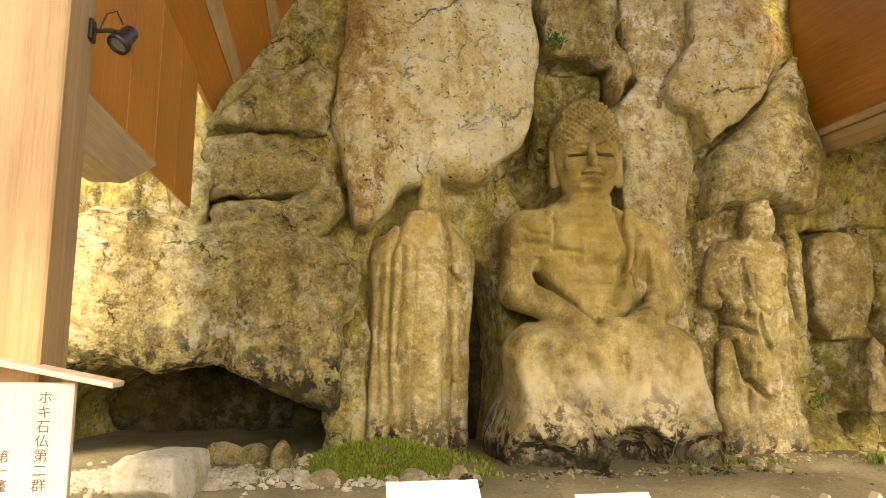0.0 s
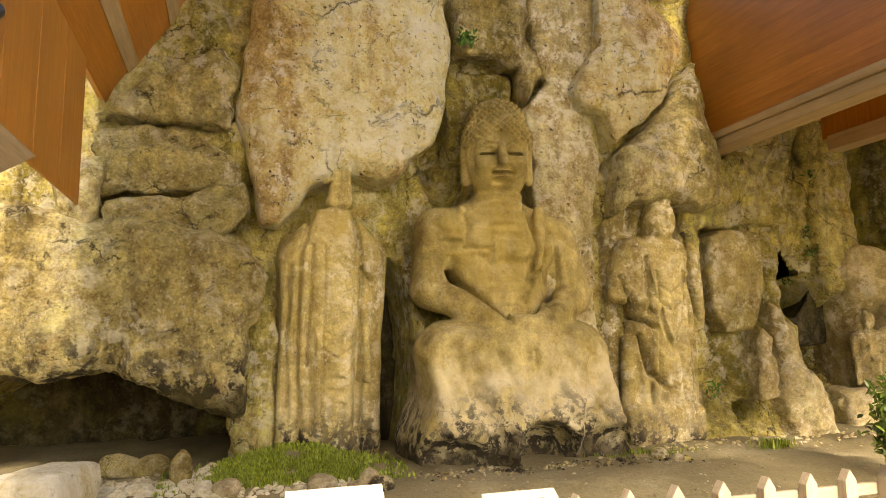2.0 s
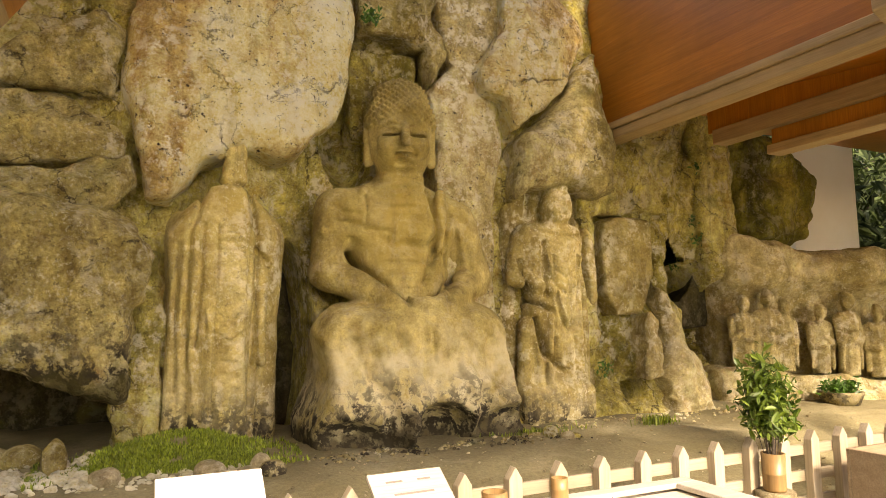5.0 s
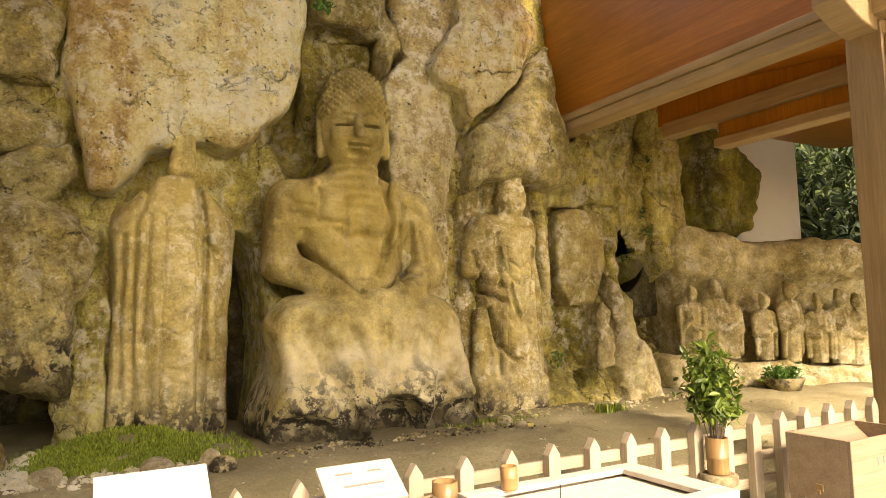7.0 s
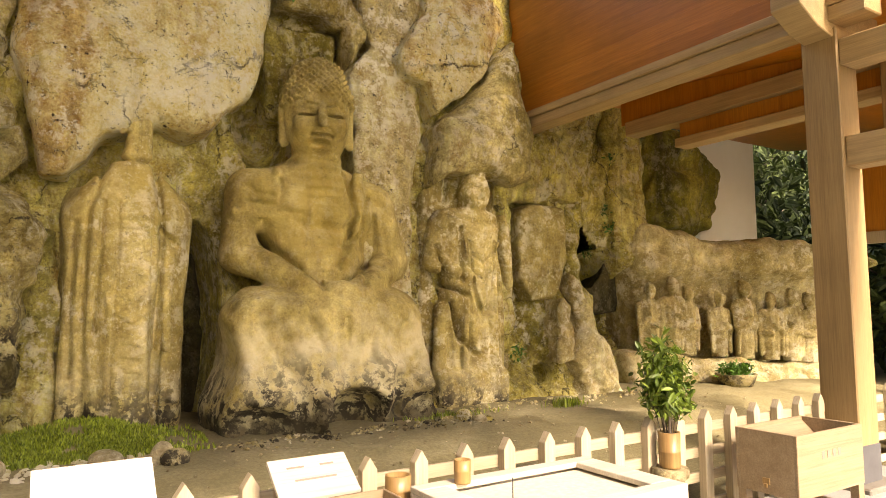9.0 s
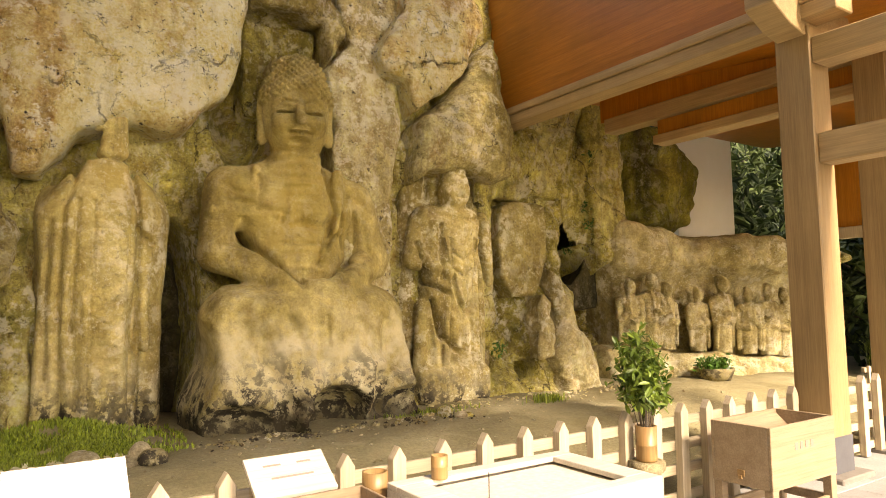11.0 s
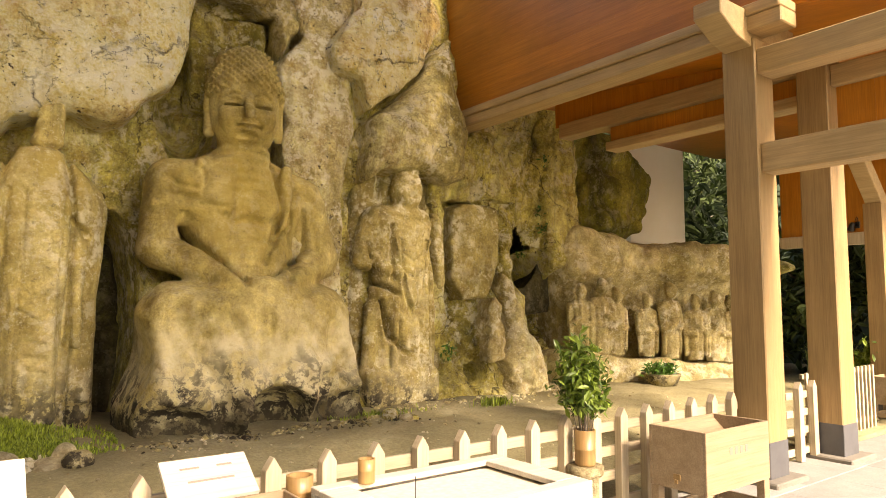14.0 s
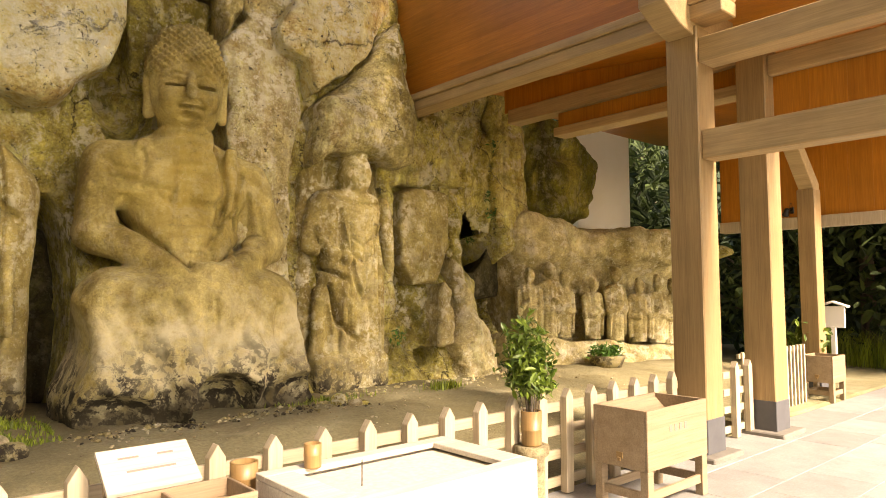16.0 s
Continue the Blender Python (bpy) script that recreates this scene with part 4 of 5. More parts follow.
def standing_right(X, Y, Z):
    cx = 5.95
    B = lambda c, r: ball(X, Y, Z, c, r)
    L = lambda a, b, ra, rb: limb(X, Y, Z, a, b, ra, rb)
    d = B((cx, 8.13, 3.46), (0.25, 0.26, 0.31))
    d = smin(d, B((cx, 8.2, 3.82), (0.25, 0.27, 0.26)), 0.03)
    d = smin(d, B((cx - 0.03, 7.87, 3.48), (0.05, 0.05, 0.1)), 0.03)
    d = d + grooves(X, Z, [([(cx - 0.18, 3.55), (cx - 0.06, 3.54)], 0.02, 0.03), ([(cx + 0.04, 3.54), (cx + 0.17, 3.55)], 0.02, 0.03), ([(cx - 0.09, 3.33), (cx + 0.07, 3.33)], 0.015, 0.03)])
    d = smin(d, L((cx, 8.2, 3.0), (cx, 8.18, 3.4), 0.2, 0.15), 0.06)
    d = smin(d, L((cx - 0.42, 8.24, 2.96), (cx + 0.42, 8.24, 2.96), 0.25, 0.25), 0.12)
    taper = np.clip((2.8 - Z) / 2.2, 0, 1)
    robe = smax(np.sqrt(((X - cx) / (0.60 - 0.06 * taper)) ** 2 + ((Y - 8.25) / 0.32) ** 2) * 0.32 - 0.32, smax(Z - 2.95, 0.3 - Z, 0.05), 0.1)
    d = smin(d, robe + 0.012 * np.sin(X * 40 + 3 * Z) * np.clip((2.5 - Z) * 2, 0, 1), 0.1)
    d = smin(d, L((cx - 0.55, 8.25, 2.92), (cx - 0.7, 8.2, 2.4), 0.18, 0.14), 0.06)
    d = smin(d, L((cx - 0.7, 8.2, 2.4), (cx - 0.2, 7.95, 2.2), 0.13, 0.09), 0.06)
    d = smin(d, L((cx + 0.55, 8.25, 2.92), (cx + 0.62, 8.2, 2.1), 0.17, 0.13), 0.06)
    d = smin(d, L((cx - 0.55, 8.2, 1.7), (cx - 0.6, 8.2, 0.6), 0.10, 0.13), 0.05)
    d = smin(d, L((cx - 0.35, 8.1, 1.9), (cx - 0.55, 8.15, 1.6), 0.08, 0.09), 0.05)
    for s in (-1, 1):
        d = smin(d, L((cx + 0.3 * s, 7.95, 2.7), (cx, 7.93, 1.75), 0.03, 0.03), 0.03)
        d = smin(d, L((cx + 0.25 * s, 7.97, 1.9), (cx + 0.3 * s, 7.97, 0.9), 0.04, 0.05), 0.03)
    for k in range(4):
        z = 2.3 - 0.33 * k
        ring = np.sqrt((np.sqrt((X - cx) ** 2 + (Z - z) ** 2) - 0.2) ** 2 + (Y - 7.94) ** 2) - 0.018
        d = smin(d, np.maximum(ring, Z - z), 0.03)
    d = smin(d, slab(X, Y, Z, (cx - 0.1, 8.3, 0.55), (0.62, 0.4, 0.3), 0.15), 0.08)
    back = slab(X, Y, Z, (cx + 0.02, 8.66, 2.1), (0.8, 0.3, 1.8), 0.12) + 0.05 * fbm(X * 2.5, 0 * X, Z * 1.2, 3, 17)
    d = smin(d, back, 0.05)
    return d + 1.15 * grooves(X, Z, SCARVES)


right_statue = stone("standing_statue", standing_right, (5.0, 7.75, 0.2), (6.75, 8.9, 4.3), 0.022, MAT_STATUE, 0.009, 6.0, 6, None, "", 0.006)
tagged(right_statue, "standing stone figure with tall crown and draped scarves", "statue")


def small_figure(height, turn, seed):
    k = height / 1.3

    def f(X, Y, Z):
        B = lambda c, r: ball(X, Y, Z, [v * k for v in c], [v * k for v in r])
        L = lambda a, b, ra, rb: limb(X, Y, Z, [v * k for v in a], [v * k for v in b], ra * k, rb * k)
        d = smin(B((0, -0.02, 1.17), (0.105, 0.115, 0.14)), B((0, 0.02, 1.28), (0.07, 0.07, 0.06)), 0.03)
        d = smin(d, L((0, 0, 0.95), (0, 0, 1.1), 0.06, 0.045), 0.02)
        d = smin(d, L((-0.13, 0.02, 0.9), (0.13, 0.02, 0.9), 0.1, 0.1), 0.06)
        d = smin(d, L((0, 0.03, 0.8), (0, 0.03, 0.05), 0.17, 0.15), 0.06)
        for s in (-1, 1):
            d = smin(d, L((0.2 * s, 0.02, 0.86), (0.22 * s, -0.03, 0.55), 0.075, 0.06), 0.03)
            d = smin(d, L((0.22 * s, -0.03, 0.55), (0.03 * s, -0.16, 0.6 + 0.08 * s * turn), 0.06, 0.045), 0.03)
            d = smin(d, L((0.19 * s, -0.02, 0.55), (0.2 * s, -0.02, 0.12), 0.055, 0.04), 0.03)
        return d + 0.006 * np.sin(X * 60)
    verts, quads = solid(f, (-0.4 * k, -0.32 * k, 0), (0.4 * k, 0.3 * k, 1.42 * k), 0.018)
    me = raw_mesh("small_statue", verts, quads)
    roughen(me, 0.008, 7.0, 3, seed)
    me.materials.append(MAT_ROW)
    return me


row_ends = (Vector((10.03, 8.43, 0.86)), Vector((13.03, 7.03, 0.62)))
for i, (f, hgt, face) in enumerate(((0.02, 1.28, -10), (0.15, 1.4, 0), (0.24, 1.25, 15), (0.43, 1.2, 5), (0.58, 1.45, 20), (0.74, 1.25, -15), (0.87, 1.35, 10), (0.97, 1.3, 5))):
    st = new("small_statue", small_figure(hgt, 1 if i % 2 else -1, 60 + i))
    st.matrix_world = Matrix.Translation(row_ends[0].lerp(row_ends[1], f)) @ pose(0, 0, 0, 0, 0, -25 + face)
    tagged(st, "small weathered stone figure standing on a rock ledge", "statue", "small figures in a row")


def ledge(X, Y, Z):
    a, b = row_ends
    u = np.clip((X - a.x) / (b.x - a.x), -0.15, 1.15)
    line = a.y + (b.y - a.y) * u
    top = a.z + (b.z - a.z) * u
    foot = line - 0.22 - 0.45 * np.clip(top - Z, 0, 1)
    return smax(smax(smax(foot - Y, Z - top, 0.08), np.abs(X - 11.3) - 1.85, 0.1), Y - line - 1.5, 0.1)


tagged(stone("rock_ledge", ledge, (9.3, 6.3, 0.1), (13.4, 9.3, 1.0), 0.04, MAT_ROW, 0.05, 3.0, 77, cliff, "pale crumbling ledge", 0.04))


def row_back(X, Y, Z):
    """Rock behind the row, leaning out over the heads."""
    a, b = row_ends
    u = np.clip((X - a.x) / (b.x - a.x), -0.3, 1.2)
    over = np.clip((Z - 2.0) / 0.6, 0, 1)
    line = a.y + (b.y - a.y) * u + 0.42 - 0.5 * over * over * (3 - 2 * over) + 0.3 * np.clip(Z - 2.7, 0, 1) + 0.14 * fbm(X * 1.1, 0 * X, Z * 1.1, 3, 83)
    top = 3.3 - 0.16 * (X - 10.4) + 0.12 * fbm(X * 1.6, 0 * X, 0 * Z + 3.0, 3, 85)
    return smax(smax(line - Y, Z - top, 0.3), smax(np.abs(X - 11.9) - 1.95, Y - line - 1.6, 0.1), 0.35)


stone("row_rock", row_back, (9.7, 6.4, 0.4), (14.0, 10.6, 3.7), 0.045, MAT_ROW, 0.04, 3.0, 84, cliff, "pale rock leaning over the small figures", 0.05)


def hollow(X, Y, Z):
    """A rounded cavity behind the rock face."""
    return smax(slab(X, Y, Z, (9.15, 10.1, 2.6), (1.15, 1.0, 1.0), 0.05), -ball(X, Y, Z, (9.0, 9.75, 2.6), (0.85, 0.95, 0.75)), 0.05)


# the shade inside the hole is put into this near-black colour
stone("hollow_rock", hollow, (7.9, 8.95, 1.5), (10.4, 11.2, 3.7), 0.06, MAT_SHADE_TUFF, 0.04, 3.0, 86, cliff, "hollow in the rock, coloured near black for shade")
# ---- shelter ----
COLUMN = 0.36


def column(x, y, top, wide=COLUMN):
    """A square timber column in a grey metal shoe on a stone pad."""
    c = thing("column", "square pale cedar column with grey metal shoe", "column", (x, y, 0), "shelter columns")
    h = wide / 2
    part("shaft", box((-h, -h, 0.06), (h, h, top), 0.012), MAT_WOOD_Z, c)
    part("shoe", box((-h - 0.006, -h - 0.006, 0.03), (h + 0.006, h + 0.006, 0.40), 0.006), MAT_GREY, c, "dark grey metal shoe")
    part("pad", box((-h - 0.14, -h - 0.14, -0.05), (h + 0.14, h + 0.14, 0.05), 0.015), MAT_JOINT, c, "low stone pad")
    return c


def beam(lo, hi, material, label="cedar beam", name="beam"):
    return tagged(part(name, box(lo, hi, 0.012), material), label, "beam", "shelter beams", "structure")


column(-1.50, 3.5, 4.35)
column(7.23, 3.5, 4.53)
column(8.88, 3.5, 4.75)
column(12.5, 4.25, 3.4, 0.28)


def boat_bracket(x, y, z):
    """Curved bracket on a column's head."""
    pr = [(-0.75, 0.28), (-0.75, 0.12), (-0.45, -0.04), (-0.2, -0.1), (0.2, -0.1), (0.45, -0.04), (0.75, 0.12), (0.75, 0.28)]
    bm = prism([(x + u, z + v) for u, v in pr], "y", y - 0.15, y + 0.15, 0.01)
    tagged(part("bracket", bm, MAT_WOOD), "boat-shaped cedar bracket on a column head", "bracket", "shelter brackets")


boat_bracket(-1.5, 3.5, 4.35)
boat_bracket(7.23, 3.5, 4.53)

# side walls of the shelter, timber above a beam that runs back to the rock
tagged(part("beam", prism([(3.68, 2.85), (4.6, 2.85), (5.45, 3.2), (3.68, 3.2)], "x", -1.6, -1.36, 0.01), MAT_WOOD), "cedar tie beam running back to the rock", "beam", "shelter beams", "structure")
beam((6.98, 3.0, 4.57), (7.3, 8.6, 4.73), MAT_WOOD, "cedar plate beam running back to the rock")
beam((6.94, 3.0, 4.73), (7.3, 8.6, 4.84), MAT_WOOD, "cedar moulding on the plate beam")
beam((8.8, 3.7, 4.60), (9.1, 7.7, 4.84), MAT_WOOD, "cedar plate beam of the next shelter")
beam((8.8, 3.7, 4.20), (9.1, 6.7, 4.34), MAT_WOOD, "cedar tie beam of the next shelter")
beam((7.10, -1.2, 3.10), (7.36, 3.32, 3.41), MAT_WOOD, "cedar tie beam across the walkway")
beam((7.08, -1.2, 4.13), (7.38, 3.32, 4.40), MAT_WOOD, "cedar upper beam across the walkway")
beam((8.78, -1.2, 4.35), (8.98, 3.32, 4.6), MAT_WOOD, "cedar upper beam of the next shelter")


def wall_of_boards(name, plane, y0, y1, z0, z1, material, wide, upright, label, cut=None):
    """A timber wall in a plane of constant x, board by board."""
    w = thing(name, label, "wall", (0, 0, 0), "", "structure")
    n = int(round(((y1 - y0) if upright else (z1 - z0)) / wide))
    for i in range(n):
        if upright:
            a, b = y0 + (y1 - y0) * i / n, y0 + (y1 - y0) * (i + 1) / n
            lo, hi = (plane - 0.012, a + 0.0005, z0), (plane + 0.012 + 0.002 * (i % 2), b - 0.0005, z1)
        else:
            a, b = z0 + (z1 - z0) * i / n, z0 + (z1 - z0) * (i + 1) / n
            lo, hi = (plane - 0.012, y0, a + 0.0005), (plane + 0.012 + 0.002 * (i % 2), y1, b - 0.0005)
        part("board", box(lo, hi, 0.0012), material, w)
    return w


wall_of_boards("wall_west", -1.48, 3.68, 7.35, 3.2, 4.75, MAT_PANEL_Z, 0.42, True, "varnished orange cedar boards, upright")
wall_of_boards("wall_east", 7.12, 3.0, 9.2, 4.84, 7.6, MAT_PANEL_Y, 0.28, False, "varnished orange cedar boards, lying")
wall_of_boards("wall_next", 8.95, 3.0, 7.9, 4.84, 6.2, MAT_PANEL_Z, 0.4, True, "varnished orange cedar boards of the next shelter")
wall_of_boards("wall_next_low", 8.95, 3.0, 6.7, 4.34, 4.6, MAT_PANEL_Z, 0.4, True, "dark varnished cedar boards")
wall_of_boards("wall_next_front", 8.90, -1.2, 3.3, 3.5, 4.35, MAT_PANEL_Z, 0.4, True, "varnished orange cedar boards over the walkway")
wall_of_boards("wall_far", 14.0, -1.5, 6.5, 3.1, 4.6, MAT_PANEL_Z, 0.4, True, "varnished orange cedar gable boards")
beam((13.9, -1.5, 2.88), (14.12, 6.5, 3.10), MAT_PICKET, "pale cedar eave beam")


def roof_plane(name, x0, x1, y0, z0, y1, z1, label):
    t = 0.12
    bm = prism([(y0, z0), (y1, z1), (y1, z1 + t), (y0, z0 + t)], "x", x0, x1, 0.0)
    return tagged(part(name, bm, MAT_PANEL_Y), label, "ceiling", kind="structure")


# unseen roof, invented to keep direct sun off the rock and figures
roof_plane("ceiling_front", -1.6, 7.3, -6.0, 7.85, 5.6, 11.46, "sloping varnished board ceiling")
roof_plane("ceiling_next", 7.3, 16.3, 1.6, 4.66, 9.24, 5.52, "varnished board ceiling of the next shelter")
# the ceiling slopes down to the west wall, with rafters
slope = [(-1.5, 4.72), (0.1, 7.3), (0.0, 7.4), (-1.6, 4.8)]
tagged(part("ceiling_west", prism(slope, "y", 3.3, 9.4, 0.0), MAT_PANEL_Y), "sloping varnished board ceiling", "ceiling", kind="structure")
for rx, rz in ((-1.2, 5.2), (-0.75, 5.92), (-0.3, 6.65)):
    tagged(part("rafter", prism([(rx - 0.05, rz - 0.1), (rx + 0.06, rz + 0.07), (rx + 0.0, rz + 0.11), (rx - 0.11, rz - 0.06)], "y", 3.4, 9.2, 0.004), MAT_WOOD), "pale cedar rafter", "rafter", "rafters", "structure")
tagged(part("brace", prism([(12.62, 3.16), (12.36, 3.42), (11.6, 4.2), (11.9, 4.2), (12.62, 3.5)], "y", 4.12, 4.36, 0.01), MAT_WOOD), "slanting cedar brace under the eave", "brace", kind="structure")
beam((11.0, 4.10, 4.2), (12.0, 4.38, 4.45), MAT_WOOD_X, "cedar eave beam of the next shelter")
tagged(part("wall_white", box((12.75, 9.25, 0.3), (14.86, 9.45, 6.0), 0.01), MAT_PLASTER), "white plastered end wall", "wall", kind="structure")

# paving
floor = thing("floor", "pale stone paving of the walkway", "floor", (0, 0, 0), "", "structure")
part("bed", box((-8, -4, -0.06), (17.2, 3.78, -0.012), 0.0), MAT_JOINT, floor)
tile_meshes = []
for k in range(3):
    bm = box((-0.447, -0.297, -0.02), (0.447, 0.297, 0.0), 0.004)
    me = bpy.data.meshes.new("tile")
    bm.to_mesh(me)
    bm.free()
    me.materials.append(MAT_TILE)
    tile_meshes.append(me)
rng = random.Random(4)
for i in range(28):
    for j in range(11):
        x, y = -7.5 + 0.9 * i + (0.45 if j % 2 else 0), -2.6 + 0.6 * j
        if y > 3.5 or x > 17 or (x < -3 and y < 1):
            continue
        t = new("tile", tile_meshes[(i * 7 + j * 3) % 3])
        t.parent = floor
        t.matrix_local = pose(x, y, rng.uniform(-0.002, 0.002))
# ---- picket fence ----
def picket_mesh():
    w, d, h = 0.048, 0.035, 0.88
    bm = prism([(-w, 0), (w, 0), (w, h - 0.075), (0, h), (-w, h - 0.075)], "y", -d, d, 0.004)
    me = bpy.data.meshes.new("picket")
    bm.to_mesh(me)
    bm.free()
    me.materials.append(MAT_PICKET)
    return me


def fence(x0, n, y, rails=(0.10, 0.33, 0.53, 0.73)):
    f = thing("picket_fence", "pale cedar picket fence with pointed pales", "fence", (0, 0, 0))
    me = picket_mesh()
    a, b = x0 - 0.2, x0 + 0.345 * (n - 1) + 0.2
    for i in range(n):
        p = new("picket", me)
        p.parent = f
        p.matrix_local = pose(x0 + 0.345 * i, y, 0.01, 0, random.uniform(-0.6, 0.6), 0)
    for z in rails:
        part("rail", box((a, y + 0.037, z - 0.04), (b, y + 0.07, z + 0.04), 0.004), MAT_WOOD_X, f)
    return f


fence(-1.075, 24, 3.6)
fence(8.265, 4, 3.6)


def upright_fence(x0, x1, y):
    f = thing("slat_fence", "low wooden slat fence beside the path", "fence", (0, 0, 0))
    for z in (0.12, 0.82):
        part("rail", box((x0, y, z), (x1, y + 0.04, z + 0.06), 0.004), MAT_WOOD_X, f)
    n = int((x1 - x0) / 0.12)
    for i in range(n):
        x = x0 + (i + 0.5) * (x1 - x0) / n
        part("slat", box((x - 0.02, y - 0.03, 0.02), (x + 0.02, y, 0.9), 0.003), MAT_PICKET, f)


upright_fence(9.2, 11.35, 3.98)


# ---- offertory boxes ----
def offertory_box(x0, x1, y0, y1, top, label, face="y"):
    b = thing("offertory_box", label, "offertory box", ((x0 + x1) / 2, (y0 + y1) / 2, 0), "offertory boxes")
    w, d = (x1 - x0) / 2, (y1 - y0) / 2
    zb = top * 0.42
    t = 0.025
    part("front_panel", box((-w, -d, zb), (w, -d + t, top), 0.004), MAT_BOX, b)
    part("back_panel", box((-w, d - t, zb), (w, d, top), 0.004), MAT_BOX, b)
    part("side_panel", box((-w, -d + t + 0.001, zb), (-w + t, d - t - 0.001, top), 0.004), MAT_BOX, b)
    part("side_panel", box((w - t, -d + t + 0.001, zb), (w, d - t - 0.001, top), 0.004), MAT_BOX, b)
    part("bottom_panel", box((-w + t, -d + t, zb + 0.01), (w - t, d - t, zb + 0.03), 0.002), MAT_BOX, b)
    for s in (-1, 1):
        pr = [(s * (d - t - 0.002), top - 0.03), (s * 0.03, top - 0.2), (s * 0.03, top - 0.22), (s * (d - t - 0.002), top - 0.05)]
        part("chute_board", prism(pr, "x", -w + t + 0.002, w - t - 0.002, 0.002), MAT_BOX, b)
    for sx in (-1, 1):
        for sy in (-1, 1):
            part("leg", box((sx * (w - 0.005) - (0.08 if sx > 0 else 0), sy * (d - 0.005) - (0.07 if sy > 0 else 0), 0.0),
                            (sx * (w - 0.005) + (0.08 if sx < 0 else 0), sy * (d - 0.005) + (0.07 if sy < 0 else 0), zb), 0.004), MAT_BOX, b)
    for sy in (-1, 1):
        part("stretcher", box((-w + 0.08, sy * (d - 0.04) - 0.015, 0.1), (w - 0.08, sy * (d - 0.04) + 0.015, 0.17), 0.003), MAT_BOX, b)
    for sx in (-1, 1):
        part("stretcher", box((sx * (w - 0.045) - 0.015, -d + 0.07, 0.1), (sx * (w - 0.045) + 0.015, d - 0.07, 0.17), 0.003), MAT_BOX, b)
    lock = bmesh.new()
    box((-w - 0.012, -0.03, zb + 0.07), (-w, 0.03, zb + 0.12), 0.003, lock)
    box((-w - 0.022, -0.015, zb + 0.05), (-w - 0.01, 0.015, zb + 0.08), 0.003, lock)
    part("latch", lock, MAT_BAMBOO, b, "small brass latch")
    return b, w, d


main_box, bw, bd = offertory_box(5.08, 6.0, 2.78, 3.28, 0.80, "cedar offertory box on legs with faint writing")
for i in range(4):
    part("character_mark", box((-0.14 + 0.075 * i, -bd - 0.003, 0.60), (-0.10 + 0.075 * i, -bd - 0.001, 0.655), 0.0), MAT_GREYINK, main_box, "faded unreadable character")
far_box, _, _ = offertory_box(11.62, 12.15, 3.68, 4.14, 0.70, "brown wooden offertory box on legs further along")
# ---- offerings in front of the fence ----
def incense_table(x0, x1, y0, y1, top):
    t = thing("incense_table", "long pale wooden incense box with a sunken sand tray", "incense box", ((x0 + x1) / 2, (y0 + y1) / 2, 0))
    w, d = (x1 - x0) / 2, (y1 - y0) / 2
    rim = 0.1
    part("front_panel", box((-w, -d, 0.12), (w, -d + 0.03, top - 0.03), 0.004), MAT_PALEBOX, t)
    part("back_panel", box((-w, d - 0.03, 0.12), (w, d, top - 0.03), 0.004), MAT_PALEBOX, t)
    for s in (-1, 1):
        part("side_panel", box((s * w - (0.03 if s > 0 else 0), -d + 0.031, 0.12), (s * w + (0.03 if s < 0 else 0), d - 0.031, top - 0.03), 0.004), MAT_PALEBOX, t)
        part("end_rim", box((s * w - (0.16 if s > 0 else 0), -d + rim + 0.001, top - 0.03), (s * w + (0.16 if s < 0 else 0), d - rim - 0.001, top), 0.004), MAT_PALEBOX, t)
        part("long_rim", box((-w, s * d - (rim if s > 0 else 0), top - 0.03), (w, s * d + (rim if s < 0 else 0), top), 0.004), MAT_PALEBOX, t)
        for sx in (-1, 1):
            part("foot", box((sx * (w - 0.06) - 0.05, s * (d - 0.06) - 0.04, 0), (sx * (w - 0.06) + 0.05, s * (d - 0.06) + 0.04, 0.12), 0.004), MAT_PALEBOX, t)
    part("sand", box((-w + 0.1, -d + rim - 0.02, top - 0.1), (w - 0.1, d - rim + 0.02, top - 0.045), 0.01), MAT_SAND, t, "smooth pale ash")
    return t


MAT_PALEBOX = wood_material("pale_cedar", (0.46, 0.41, 0.33), (0.58, 0.53, 0.45), "x")
MAT_SAND = plain_material("ash_sand", (0.56, 0.5, 0.38), 0.95, 0.25, 30)
incense_table(2.0, 3.22, 2.27, 3.03, 0.85)
stick = part("incense_stick", tube([(2.35, 2.62, 0.76), (2.352, 2.622, 0.93)], 0.003, 6), MAT_INK)
tagged(stick, "thin burnt incense stick standing in ash", "incense stick")


def bamboo_cup(x, y, z, r, h, label):
    prof = [(r * 0.97, 0), (r, 0.01), (r, h * 0.5), (r * 1.03, h * 0.52), (r, h * 0.55), (r, h), (r * 0.82, h), (r * 0.8, h * 0.35)]
    c = part("bamboo_cup", lathe(prof, 20), MAT_BAMBOO, None, "", pose(x, y, z), True)
    return tagged(c, label, "cup", "bamboo cups")


bamboo_cup(2.26, 2.93, 0.85, 0.045, 0.12, "yellowish bamboo cup on the incense box")
bamboo_cup(2.00, 3.16, 0.72, 0.07, 0.16, "brown wooden tub of joss sticks")


def stand(x, y, z, wide, deep, label):
    s = thing("shelf_stand", label, "stand", (x, y, 0))
    part("top", box((-wide / 2, -deep / 2, z - 0.025), (wide / 2, deep / 2, z), 0.004), MAT_BOX, s)
    for sx in (-1, 1):
        for sy in (-1, 1):
            part("leg", box((sx * (wide / 2 - 0.04) - 0.02, sy * (deep / 2 - 0.04) - 0.02, 0), (sx * (wide / 2 - 0.04) + 0.02, sy * (deep / 2 - 0.04) + 0.02, z - 0.025), 0.003), MAT_BOX, s)
    return s


